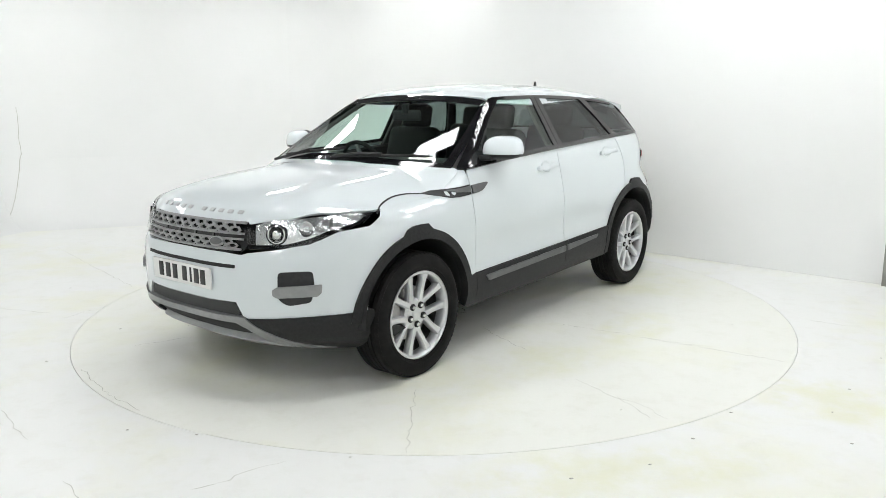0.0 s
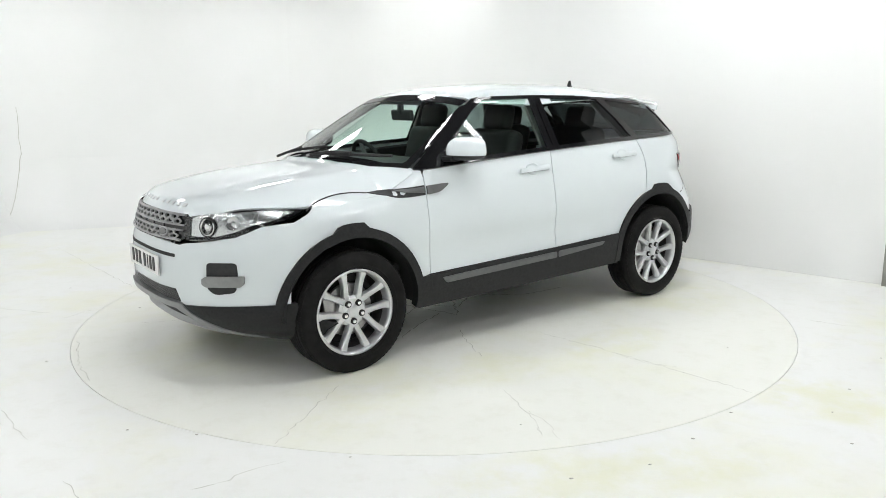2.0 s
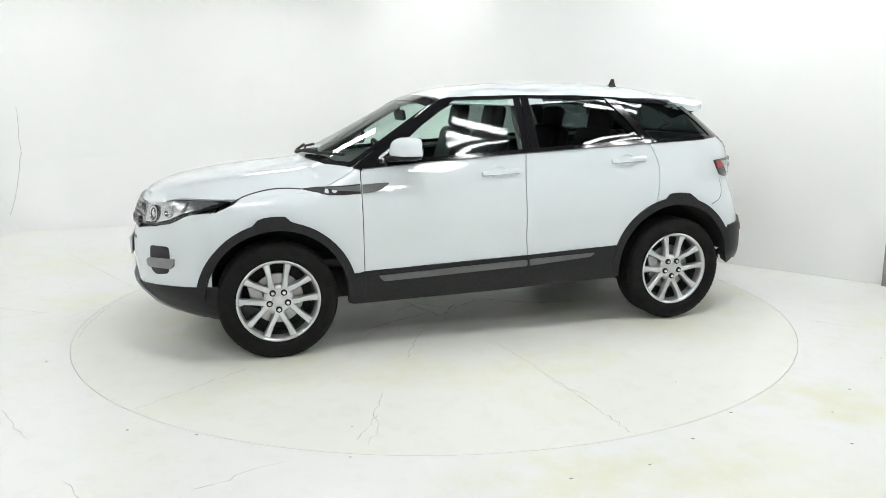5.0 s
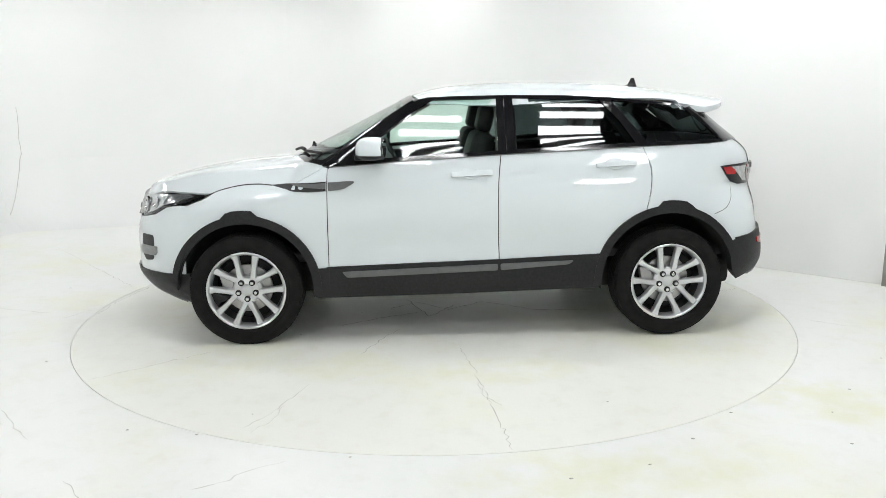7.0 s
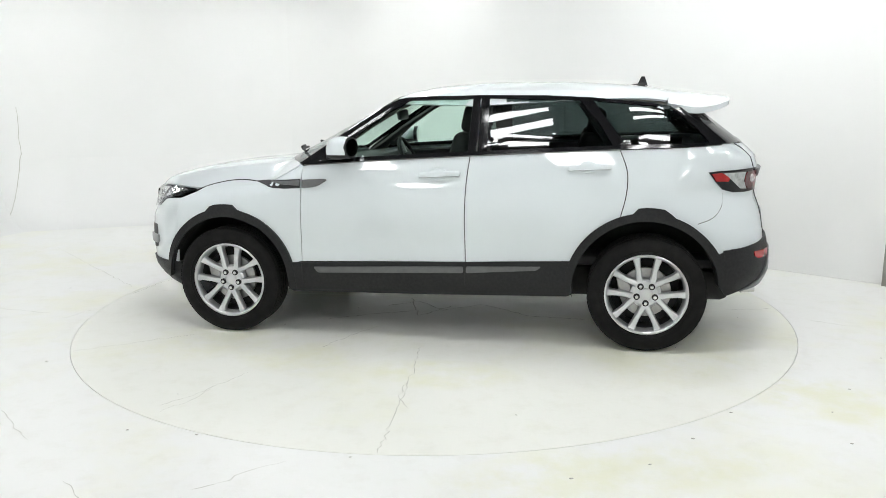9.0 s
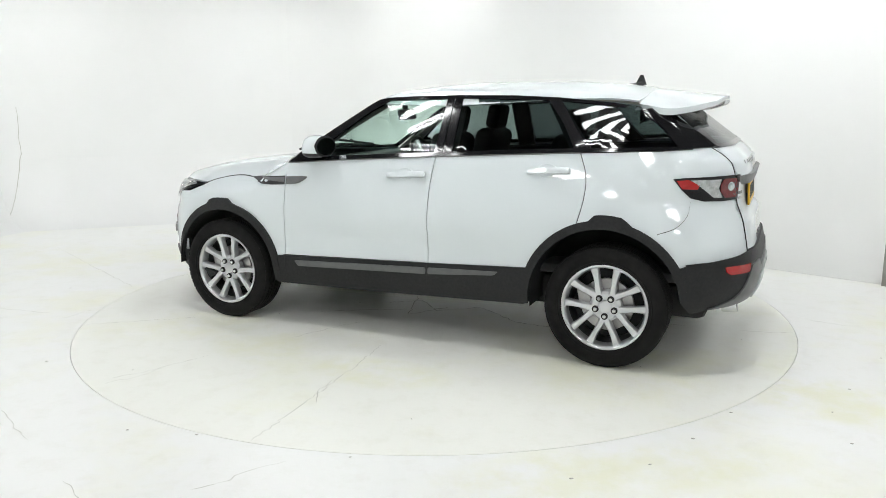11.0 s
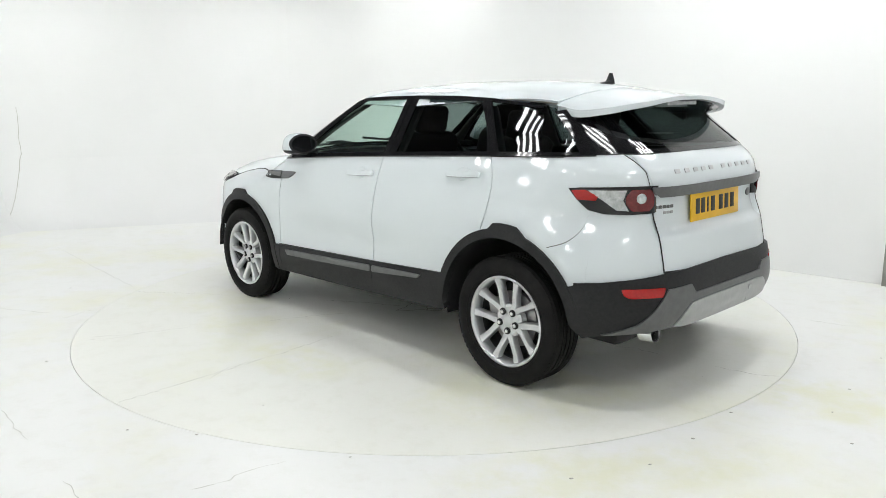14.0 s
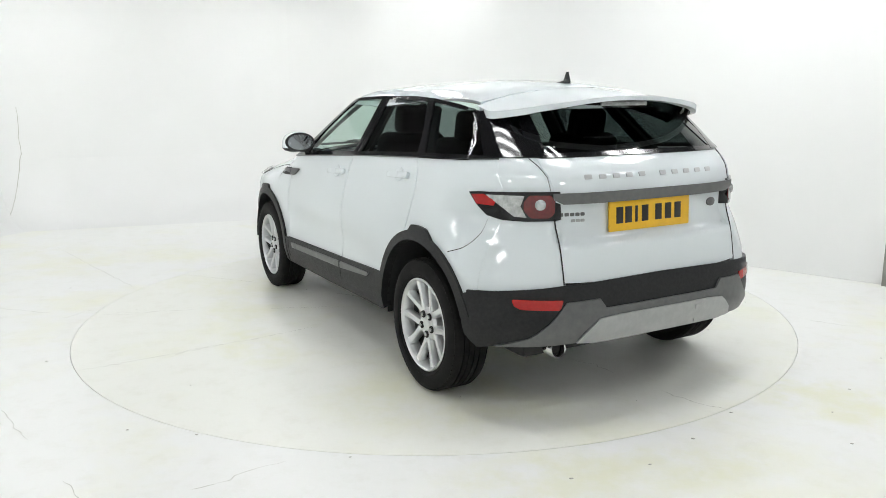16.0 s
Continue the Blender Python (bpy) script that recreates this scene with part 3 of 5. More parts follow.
def build_wheel():
    """One road wheel, its outer face towards +y, centred on its hub."""
    wheel = new("wheel")
    R = 0.348
    prof = [(0.236, 0.085), (0.25, 0.098), (0.275, 0.108), (0.30, 0.110), (0.322, 0.104), (0.336, 0.096), (0.343, 0.082)]
    tread = []
    for y0, y1 in ((0.082, 0.050), (0.042, 0.020), (0.012, -0.012), (-0.020, -0.042), (-0.050, -0.082)):
        tread += [(R - 0.009, y0 + 0.0005), (R, y0), (R, y1), (R - 0.009, y1 - 0.0005)]
    prof = prof[:-1] + tread[1:-1] + [(0.336, -0.096), (0.30, -0.11), (0.25, -0.098), (0.236, -0.085), (0.228, 0.0)]
    tyre = part("tyre", bm_revolve(prof, 72, closed=True), M_RUBBER, wheel, "black rubber tyre", smooth=28)
    # shoulder blocks of the tread
    bm = bmesh.new()
    for i in range(72):
        for s in (-1, 1):
            m = pose(0, 0, 0, 0, i * 5.0 + (1.2 if s > 0 else 0), 0) @ pose(R - 0.0085, s * 0.084, 0, 0, 0, s * 24)
            bmesh.ops.create_cube(bm, size=1.0, matrix=m @ Matrix.Diagonal((0.011, 0.022, 0.021, 1)))
    tagged(part("tread", bm, M_RUBBER, tyre, smooth=None), kind="stuff")
    # a raised ring and bars of moulded writing on the sidewall
    part("sidewall_ring", bm_revolve([(0.262, 0.103), (0.264, 0.1065), (0.268, 0.1075), (0.270, 0.106)], 72), M_RUBBER, tyre, smooth=40)
    rim = part("rim", bm_revolve([(0.246, 0.086), (0.245, 0.096), (0.238, 0.099), (0.231, 0.094), (0.226, 0.082), (0.222, 0.07), (0.219, 0.03)], 80), M_ALLOY, wheel, "silver alloy rim", smooth=50)
    part("barrel", bm_revolve([(0.219, 0.03), (0.205, -0.06), (0.215, -0.085)], 64), M_ALLOYDARK, rim, smooth=50)
    for k in range(5):
        for s in (-1, 1):
            # a spoke that leaves the hub beside its twin and widens to the rim
            bm = bmesh.new()
            rows = []
            for i in range(11):
                t = i / 10
                r = 0.050 + (0.234 - 0.050) * t
                ang = radians(90 + 72 * k + s * SPOKE_ANGLE(t))
                w = SPOKE_WIDTH(t)
                yf = 0.066 + 0.020 * t ** 1.3
                c, n = Vector((math.cos(ang), 0, math.sin(ang))), Vector((-math.sin(ang), 0, math.cos(ang)))
                sec = ((-w, -0.040), (-w, -0.007), (-w * 0.72, -0.001), (-0.004, 0.0), (0.004, -0.0), (w * 0.72, -0.001), (w, -0.007), (w, -0.040))
                ins = 0.0035 if 0.2 < t < 0.92 else 0.001
                rows.append([bm.verts.new(c * r + n * u + Vector((0, yf + v - (ins if abs(u) < 0.005 else 0), 0))) for u, v in sec])
            for p, q in zip(rows, rows[1:]):
                for j in range(8):
                    bm.faces.new((p[j], p[(j + 1) % 8], q[(j + 1) % 8], q[j]))
            bm.faces.new(rows[0])
            bm.faces.new(rows[-1][::-1])
            bmesh.ops.recalc_face_normals(bm, faces=bm.faces[:])
            part("spoke", bm, M_ALLOY, rim, smooth=45)
    hub = part("hub", bm_revolve([(0.0, 0.071), (0.034, 0.0705), (0.040, 0.066), (0.072, 0.066), (0.088, 0.054), (0.092, 0.02), (0.0, 0.02)], 40), M_ALLOY, wheel, "silver hub", smooth=35)
    part("cap", bm_revolve([(0.0, 0.0755), (0.025, 0.075), (0.031, 0.072), (0.033, 0.066)], 32), M_ALLOY, hub, "silver centre cap", smooth=40)
    for k in range(5):
        a = radians(90 + 36 + 72 * k)
        m = pose(0.056 * math.cos(a), 0.068, 0.056 * math.sin(a), 90, 0, 0)
        part("bolt_seat", bm_cyl(0.019, 0.019, 0.010, m, 20), M_DARK, hub)
        part("bolt", bm_cyl(0.0115, 0.0125, 0.016, pose(0.056 * math.cos(a), 0.0725, 0.056 * math.sin(a), 90, 0, 0), 6, 0.001), M_CHROME, hub, "steel wheel bolt")
    part("brake_disc", bm_revolve([(0.06, 0.012), (0.150, 0.012), (0.152, 0.0), (0.150, -0.012), (0.06, -0.012)], 48), M_STEEL, wheel, "bright steel brake disc", smooth=40)
    part("caliper", bm_box(0.075, 0.06, 0.13, pose(0.125, 0.005, 0.03, 0, 12, 0), 0.012), M_STEEL, wheel)
    part("back_plate", bm_cyl(0.205, 0.205, 0.01, pose(0, -0.05, 0, 90, 0, 0), 40), M_DARK, wheel)
    return wheel


def build_seat(car, x, y, w=0.50, rear=False):
    seat = new("seat")
    seat.parent = car
    seat["label"] = "black leather car seat"
    part("cushion", bm_box(0.50, w, 0.17, pose(x + 0.18, y, 0.66, 0, -6, 0), 0.06, 4), M_LEATHER, seat)
    part("backrest", bm_box(0.15, w * 0.94, 0.62, pose(x - 0.14, y, 0.99, 0, -16, 0), 0.06, 4), M_LEATHER, seat)
    part("headrest", bm_box(0.10, 0.25, 0.18, pose(x - 0.235, y, 1.375 if not rear else 1.35, 0, -12, 0), 0.04, 4), M_LEATHER, seat)
    for s in (-1, 1):
        part("headrest_rod", bm_cyl(0.007, 0.007, 0.12, pose(x - 0.222, y + s * 0.06, 1.26, 0, -12, 0), 8), M_CHROME, seat)
    return seat


def build_car():
    car = thing("car", "white five-door compact SUV with black cladding and alloy wheels", "car")
    af, ar = ARCH_F, ARCH_R

    # --- white panels ---
    # bonnet: from the grille to the screen foot, over the wing tops
    half = [(2.10, 0.0), (2.095, 0.20), (2.05, 0.40), (1.99, 0.545), (1.825, 0.685), (1.625, 0.785), (1.475, 0.815), (1.30, 0.825), (1.10, 0.835), (0.90, 0.83), (0.845, 0.80), (0.885, 0.72), (0.98, 0.55), (1.05, 0.30), (1.075, 0.0)]
    half = spline(half[:-1], 3) + [half[-1]]
    outline = half + [(x, -y) for x, y in reversed(half[1:-1])]
    bonnet = panel("bonnet", T(outline), TOP, M_PAINT, car, "white clamshell bonnet", res=0.03)[0]
    # raised bars that stand for the bonnet lettering
    for i in range(10):
        y = -0.335 + 0.67 * (i + (0.8 if i >= 5 else 0)) / 9.8
        bar = rounded([(2.0, y - 0.016, 0.938), (2.0, y + 0.016, 0.938), (2.0, y + 0.016, 0.953), (2.0, y - 0.016, 0.953)], 0.004)
        panel("badge_bar", bar, FRONT, M_BADGE, bonnet, "silver raised badge bar", off=0.004, thick=0.005, res=0.02)

    # roof
    half = [(0.275, 0.0), (0.27, 0.30), (0.245, 0.56), (0.225, 0.625), (-0.3, 0.645), (-0.95, 0.640), (-1.42, 0.625), (-1.44, 0.55), (-1.46, 0.0)]
    panel("roof", T(half + [(x, -y) for x, y in reversed(half[1:-1])], 1.5), TOP, M_PAINT, car, "white roof", res=0.05)
    # front wings
    fender = [(1.56, 0.915), (1.48, 0.958), (1.36, 0.985), (1.25, 0.990), (1.16, 0.982), (0.818, 1.02), (0.818, 0.80), (0.818, 0.49)]
    fender = [(1.82, 0.46), (1.83, 0.80), (1.70, 0.86)] + spline(fender[:5], 3) + fender[5:] + arc(*af, 0.44, 15, 165, 22)[::-1]
    panel("front_wing", S(fender), SIDE, M_PAINT, car, "white front wing", both=True, res=0.03)
    wing_top = [(1.16, 0.985), (0.818, 1.015), (0.816, 1.095), (0.90, 1.10), (1.16, 1.04), (1.30, 1.01), (1.25, 0.993)]
    panel("wing_top", S(wing_top), SIDE, M_PAINT, car, "white upper wing panel", both=True, off=-0.003)
    # doors
    fd = spline([(0.813, 0.49), (0.813, 0.80), (0.812, 1.05), (0.80, 1.094)], 4) + [(0.40, 1.122), (-0.256, 1.158)] + spline([(-0.256, 1.158), (-0.238, 0.98), (-0.234, 0.74), (-0.24, 0.52)], 5)[1:]
    front_doors = panel("front_door", S(fd), SIDE, M_PAINT, car, "white front door", both=True, res=0.035)
    rd_rear = spline([(-1.15, 1.200), (-1.192, 1.08), (-1.19, 0.95), (-1.155, 0.80)], 5)
    rd = [(-0.246, 0.52)] + spline([(-0.246, 0.52), (-0.240, 0.74), (-0.244, 0.98), (-0.262, 1.158)], 5)[1:] + [(-0.7, 1.180)] + rd_rear + [p for p in arc(*ar, 0.455, 70, 22, 12)] + [(-0.90, 0.542)]
    rear_doors = panel("rear_door", S(rd), SIDE, M_PAINT, car, "white rear door", both=True, res=0.035)
    # rear quarter, up to the tail lamp and tailgate
    rq = [(-1.157, 1.201), (-1.45, 1.213), (-1.74, 1.222)] + [(-1.80, 1.10), (-1.80, 0.62)] + [(-1.74, 0.60)] + arc(*ar, 0.455, 150, 72, 16) + [(p[0] - 0.006, p[1]) for p in rd_rear[::-1]]
    panel("rear_quarter", S(rq), SIDE, M_PAINT, car, "white rear quarter panel", both=True, res=0.03)
    # the rear corner, which turns from the flank to the tail
    corner = [(-1.72, 0.9, 0.63), (-1.70, 0.9, 1.232), (-1.80, 0.70, 1.236), (-1.88, 0.60, 1.232), (-2.0, 0.57, 1.10), (-2.03, 0.565, 0.95), (-2.05, 0.565, 0.66), (-1.95, 0.75, 0.645)]
    panel("rear_corner", corner, (1, -1, 0), M_PAINT, car, "white rear corner panel", both=True, res=0.03, off=-0.002)
    # tailgate
    gate = [(0.0, 1.232), (0.40, 1.231), (0.585, 1.229), (0.588, 1.19), (0.565, 1.10), (0.562, 0.90), (0.56, 0.675), (0.30, 0.664), (0.0, 0.660)]
    tailgate = panel("tailgate", F(sym(gate[:-1]), -2), REAR, M_PAINT, car, "white tailgate with a recessed plate panel", res=0.018)[0]
    for m in (False, True):
        part("gate_joint", skin(F([(0.557, 0.665), (0.562, 0.665), (0.566, 0.955), (0.561, 0.955)], -2), REAR, off=0.0025, thick=0.004, mirror=m), M_DARK, tailgate, smooth=None)
        top_joint = [(-1.99, 0.578, 1.086), (-1.96, 0.583, 1.15), (-1.90, 0.60, 1.20), (-1.86, 0.615, 1.232), (-1.86, 0.6165, 1.232), (-1.90, 0.6015, 1.20), (-1.96, 0.5845, 1.15), (-1.99, 0.5795, 1.086)]
        part("gate_joint", skin(top_joint, REAR, off=0.0025, thick=0.004, mirror=m, res=0.02), M_DARK, tailgate, smooth=None)
    # front bumper skin
    fb = [(0.0, 0.755), (0.30, 0.752), (0.41, 0.745), (0.44, 0.755), (0.60, 0.778), (0.74, 0.82), (0.80, 0.86), (0.885, 0.88), (0.893, 0.70), (0.888, 0.45), (0.70, 0.438), (0.445, 0.420), (0.42, 0.436), (0.385, 0.505), (0.20, 0.500), (0.0, 0.498)]
    panel("front_bumper", F(sym(fb[:-1])), FRONT, M_PAINT, car, "white front bumper", res=0.03)
    # spoiler over the rear window
    half = [(-1.44, 0.0), (-1.43, 0.58), (-1.455, 0.632), (-1.58, 0.672), (-1.69, 0.60), (-1.77, 0.50), (-1.825, 0.35), (-1.85, 0.0)]
    half = spline(half, 4)
    bm, under = bmesh.new(), bmesh.new()
    ztop = lambda x, y: 1.562 - 0.20 * (y * y) - 0.12 * max(0.0, -1.44 - x) - 0.06 * max(0.0, abs(y) - 0.5)
    rows = []
    for t in np.linspace(0, 1, 9):
        rows.append([(-1.43 + (x + 1.43) * t, y * (0.97 + 0.03 * t)) for x, y in half])
    for s in (1, -1):
        top = [[bm.verts.new((x, s * y, ztop(x, y))) for x, y in r] for r in rows]
        zlow = lambda x, y, t: ztop(x, y) - 0.020 - 0.075 * (1 - t) - 0.035 * abs(y) ** 2
        steps = np.linspace(0, 1, 9)
        low = [[under.verts.new((x, s * y, zlow(x, y, t))) for x, y in r] for r, t in zip(rows, steps)]
        lip = [bm.verts.new((x, s * y, zlow(x, y, 1.0))) for x, y in rows[-1]]
        fold = [bm.verts.new((x + 0.03, s * (y - 0.012 * (y > 0.3)), zlow(x, y, 1.0) - 0.004)) for x, y in rows[-1]]
        for b, g in ((bm, top), (under, low)):
            for p, q in zip(g, g[1:]):
                for i in range(len(p) - 1):
                    b.faces.new((p[i], p[i + 1], q[i + 1], q[i]))
        for p, q in ((top[-1], lip), (lip, fold)):
            for i in range(len(half) - 1):
                bm.faces.new((p[i], p[i + 1], q[i + 1], q[i]))
    bmesh.ops.remove_doubles(bm, verts=bm.verts[:], dist=0.0006)
    bmesh.ops.recalc_face_normals(bm, faces=bm.faces[:])
    spoiler = part("spoiler", bm, M_PAINT, car, "white roof spoiler", smooth=45)
    bmesh.ops.remove_doubles(under, verts=under.verts[:], dist=0.0006)
    bmesh.ops.recalc_face_normals(under, faces=under.faces[:])
    part("underside", under, M_GLOSSBLACK, spoiler, "gloss black spoiler underside", smooth=45)
    part("brake_light", bm_box(0.012, 0.30, 0.022, pose(-1.775, 0, 1.475, 0, 0, 0), 0.004), M_CLEARLENS, spoiler, "clear high brake light")

    def seam(name, line, w, off):
        """A narrow dark joint along a line on the flank."""
        up = [(x, z + w) for x, z in line]
        panel(name, S([(x, z - w) for x, z in line] + up[::-1]), SIDE, M_DARK, car, both=True, off=off, thick=0.003, res=0.04)
    seam("bonnet_joint", spline([(1.565, 0.925), (1.48, 0.958), (1.36, 0.983), (1.25, 0.990), (1.16, 0.985)], 5), 0.0022, 0.0015)
    seam("bumper_joint", spline([(-1.745, 0.95), (-1.738, 0.88), (-1.69, 0.82), (-1.60, 0.785)], 5), 0.0018, 0.0015)
    # --- glazing and its black surrounds ---
    ws = [(1.09, 0.0), (1.06, 0.30), (0.985, 0.55), (0.90, 0.70), (0.85, 0.735), (0.55, 0.69), (0.30, 0.625), (0.275, 0.60), (0.30, 0.30), (0.305, 0.0)]
    panel("windscreen", T(ws + [(x, -y) for x, y in reversed(ws[1:-1])], 1.2), TOP, M_GLASS, car, "clear windscreen", off=0.002, thick=0.005, res=0.04)
    band = [(0.285, 0.0), (0.275, 0.60), (0.335, 0.60), (0.365, 0.0)]
    panel("screen_band", T(band + [(x, -y) for x, y in reversed(band[1:-1])], 1.5), TOP, M_GLOSSBLACK, car, "black band along the top of the windscreen", off=0.0045, thick=0.003)
    cowl = [(1.08, 0.0), (1.055, 0.30), (0.985, 0.55), (0.89, 0.72), (0.86, 0.77), (0.83, 0.75), (0.92, 0.60), (0.985, 0.35), (1.01, 0.0)]
    panel("cowl", T(cowl + [(x, -y) for x, y in reversed(cowl[1:-1])], 1.1), TOP, M_GLOSSBLACK, car, "black plastic screen cowl", off=0.003, res=0.03)
    apil = [(0.845, 1.100), (0.655, 1.232), (0.48, 1.348), (0.33, 1.447), (0.235, 1.500), (0.17, 1.509), (0.10, 1.508), (0.157, 1.492), (0.28, 1.425), (0.40, 1.338), (0.57, 1.205), (0.60, 1.14), (0.80, 1.098)]
    edge = [(0.86, 0.775), (0.56, 0.722), (0.32, 0.665), (0.285, 0.63), (0.33, 0.605), (0.56, 0.665), (0.83, 0.715), (0.90, 0.70)]
    for m in (False, True):
        part("screen_border", skin(T(edge, 1.3), TOP, off=0.0035, thick=0.004, mirror=m, res=0.018), M_GLOSSBLACK, car, "gloss black windscreen border", smooth=None)
    panel("windscreen_pillar", S(apil), SIDE, M_GLOSSBLACK, car, "gloss black windscreen pillar", both=True, off=0.006, res=0.018)
    rail = [(0.20, 1.508), (0.0, 1.517), (-0.318, 1.521), (-0.70, 1.517), (-0.976, 1.503), (-1.28, 1.474), (-1.375, 1.461), (-1.365, 1.450), (-0.972, 1.488), (-0.918, 1.490), (-0.35, 1.503), (0.13, 1.495)]
    panel("roof_rail", S(rail), SIDE, M_GLOSSBLACK, car, "gloss black roof rail", both=True, off=0.007, res=0.03)
    sail = [(0.82, 1.094), (0.62, 1.17), (0.56, 1.19), (0.53, 1.115)]
    panel("mirror_sail", S(sail), SIDE, M_GLOSSBLACK, car, "black mirror mounting", both=True, off=0.007)
    belt = [(0.80, 1.098), (0.40, 1.126), (-0.25, 1.162), (-0.7, 1.184), (-1.155, 1.205), (-1.735, 1.226), (-1.73, 1.240), (-1.18, 1.224), (-0.7, 1.203), (-0.25, 1.181), (0.40, 1.146), (0.58, 1.135)]
    panel("belt_trim", S(belt), SIDE, M_GLOSSBLACK, car, "gloss black window sill trim", both=True, off=0.009, res=0.03)
    chrome = [(0.80, 1.093), (0.40, 1.121), (-0.25, 1.157), (-0.7, 1.179), (-1.155, 1.200), (-1.155, 1.205), (-0.7, 1.184), (-0.25, 1.162), (0.40, 1.126), (0.80, 1.098)]
    panel("waist_strip", S(chrome), SIDE, M_GREY, car, both=True, off=0.008, res=0.05)
    bpil = [(-0.243, 1.165), (-0.250, 1.50), (-0.296, 1.51), (-0.296, 1.165)]
    panel("door_pillar", S(bpil), SIDE, M_GLOSSBLACK, car, "gloss black door pillar", both=True, off=0.008)
    bpil = [(-0.302, 1.165), (-0.302, 1.51), (-0.355, 1.505), (-0.36, 1.17)]
    panel("door_pillar", S(bpil), SIDE, M_GLOSSBLACK, car, "gloss black door pillar", both=True, off=0.008)
    cp = [(-0.905, 1.495), (-0.985, 1.49), (-1.08, 1.36), (-1.20, 1.21), (-1.12, 1.205), (-1.03, 1.35)]
    panel("rear_pillar", S(cp), SIDE, M_GLOSSBLACK, car, "gloss black rear pillar", both=True, off=0.008)
    dp = [(-1.43, 0.66, 1.435), (-1.50, 0.63, 1.445), (-1.60, 0.60, 1.42), (-1.78, 0.60, 1.30), (-1.87, 0.55, 1.235), (-1.74, 0.70, 1.232), (-1.66, 0.75, 1.234), (-1.56, 0.70, 1.33)]
    panel("tail_pillar", dp, (1, -1.2, 0), M_GLOSSBLACK, car, "gloss black tail pillar", both=True, off=0.006, res=0.018)
    g1 = [(0.58, 1.14), (-0.25, 1.175), (-0.255, 1.502), (0.13, 1.500), (0.28, 1.43), (0.41, 1.34)]
    g2 = [(-0.35, 1.18), (-1.13, 1.21), (-1.04, 1.36), (-0.92, 1.495), (-0.35, 1.507)]
    g3 = [(-1.17, 1.215), (-1.71, 1.232), (-1.60, 1.34), (-1.44, 1.455), (-1.40, 1.46), (-0.97, 1.492), (-1.08, 1.36)]
    for nm, g, mat, lb in (("front_window", g1, M_GLASS, "clear side window"), ("rear_window", g2, M_PRIVACY, "dark tinted side window"), ("quarter_window", g3, M_PRIVACY, "dark tinted quarter window")):
        panel(nm, S(g), SIDE, mat, car, lb, both=True, off=0.0, thick=0.004, res=0.05)
    tg = [(0.0, 1.236), (0.40, 1.236), (0.56, 1.236), (0.60, 1.25), (0.565, 1.34), (0.53, 1.45), (0.0, 1.478)]
    panel("tailgate_window", F(sym(tg[:-1]), -2), REAR, M_TAILGLASS, tailgate, "dark tinted rear window", off=0.001, thick=0.004, res=0.05)
    band = [(0.56, 1.232), (0.605, 1.25), (0.57, 1.34), (0.53, 1.455), (0.47, 1.46), (0.50, 1.34), (0.53, 1.262), (0.50, 1.25), (0.0, 1.250)]
    for m in (False, True):
        part("window_border", skin(F([p for p in band[:7]], -2), REAR, off=0.005, thick=0.004, mirror=m), M_GLOSSBLACK, tailgate, smooth=None)
    panel("window_border", F(sym([(0.56, 1.231), (0.56, 1.250)]), -2), REAR, M_GLOSSBLACK, tailgate, off=0.005, thick=0.004)

    # --- black cladding ---
    def arch_outline(c, r_in, r_out, a0, a1, top):
        outer = []
        for i in range(41):
            a = a0 + (a1 - a0) * i / 40
            r = r_out + 0.030 * min(1, max(0, (13 - abs(a - top)) / 3.5))
            outer.append((c[0] + r * math.cos(radians(a)), c[1] + r * math.sin(radians(a))))
        return outer + arc(c[0], c[1], r_in, a1, a0, 36)
    panel("wheel_arch_trim", S(arch_outline(af, 0.412, 0.462, 5, 187, 88)), SIDE, M_CLAD, car, "black wheel arch trim", both=True, off=0.018, thick=0.05, res=0.03)
    panel("wheel_arch_trim", S(arch_outline(ar, 0.425, 0.473, -4, 164, 94)), SIDE, M_CLAD, car, "black wheel arch trim", both=True, off=0.018, thick=0.05, res=0.03)
    sill = [(0.905, 0.480), (0.815, 0.484), (-0.23, 0.519), (-0.90, 0.548), (-0.88, 0.46), (-0.885, 0.34), (-0.86, 0.330), (0.05, 0.303), (0.885, 0.292), (0.905, 0.30), (0.91, 0.38)]
    sills = panel("sill", S(sill), SIDE, M_CLAD, car, "black plastic sill cladding", both=True, off=0.014, thick=0.04)
    for a, b in (((0.735, 0.459), (-0.232, 0.492)), ((-0.250, 0.493), (-0.71, 0.508))):
        tip = a[0] > 0.5
        mould = [(a[0] - (0.0 if tip else 0), a[1]), (b[0], b[1]), (b[0] + (0.03 if not tip else 0), b[1] - (0.024 if not tip else 0.040)), (a[0] - (0.03 if tip else 0), a[1] - (0.036 if tip else 0.040))]
        panel("door_moulding", S(rounded(mould, 0.012)), SIDE, M_GREY, car, "grey door moulding", both=True, off=0.022, thick=0.02, res=0.03, bulge=0.006)
    for x0 in (0.815, -0.241):
        z0 = 0.484 if x0 > 0 else 0.520
        panel("sill_joint", S([(x0 - 0.003, z0), (x0 + 0.003, z0), (x0 + 0.003, z0 - 0.14), (x0 - 0.003, z0 - 0.14)]), SIDE, M_DARK, car, both=True, off=0.0155, thick=0.004)
    # front lower cladding and skid trim
    fl = [(0.425, 0.428), (0.45, 0.423), (0.70, 0.440), (0.895, 0.452), (0.90, 0.30), (0.86, 0.235), (0.70, 0.22), (0.55, 0.225), (0.47, 0.30)]
    panel("lower_bumper", F(fl), FRONT, M_CLAD, car, "black lower bumper corner", both=True, off=0.010, thick=0.04)
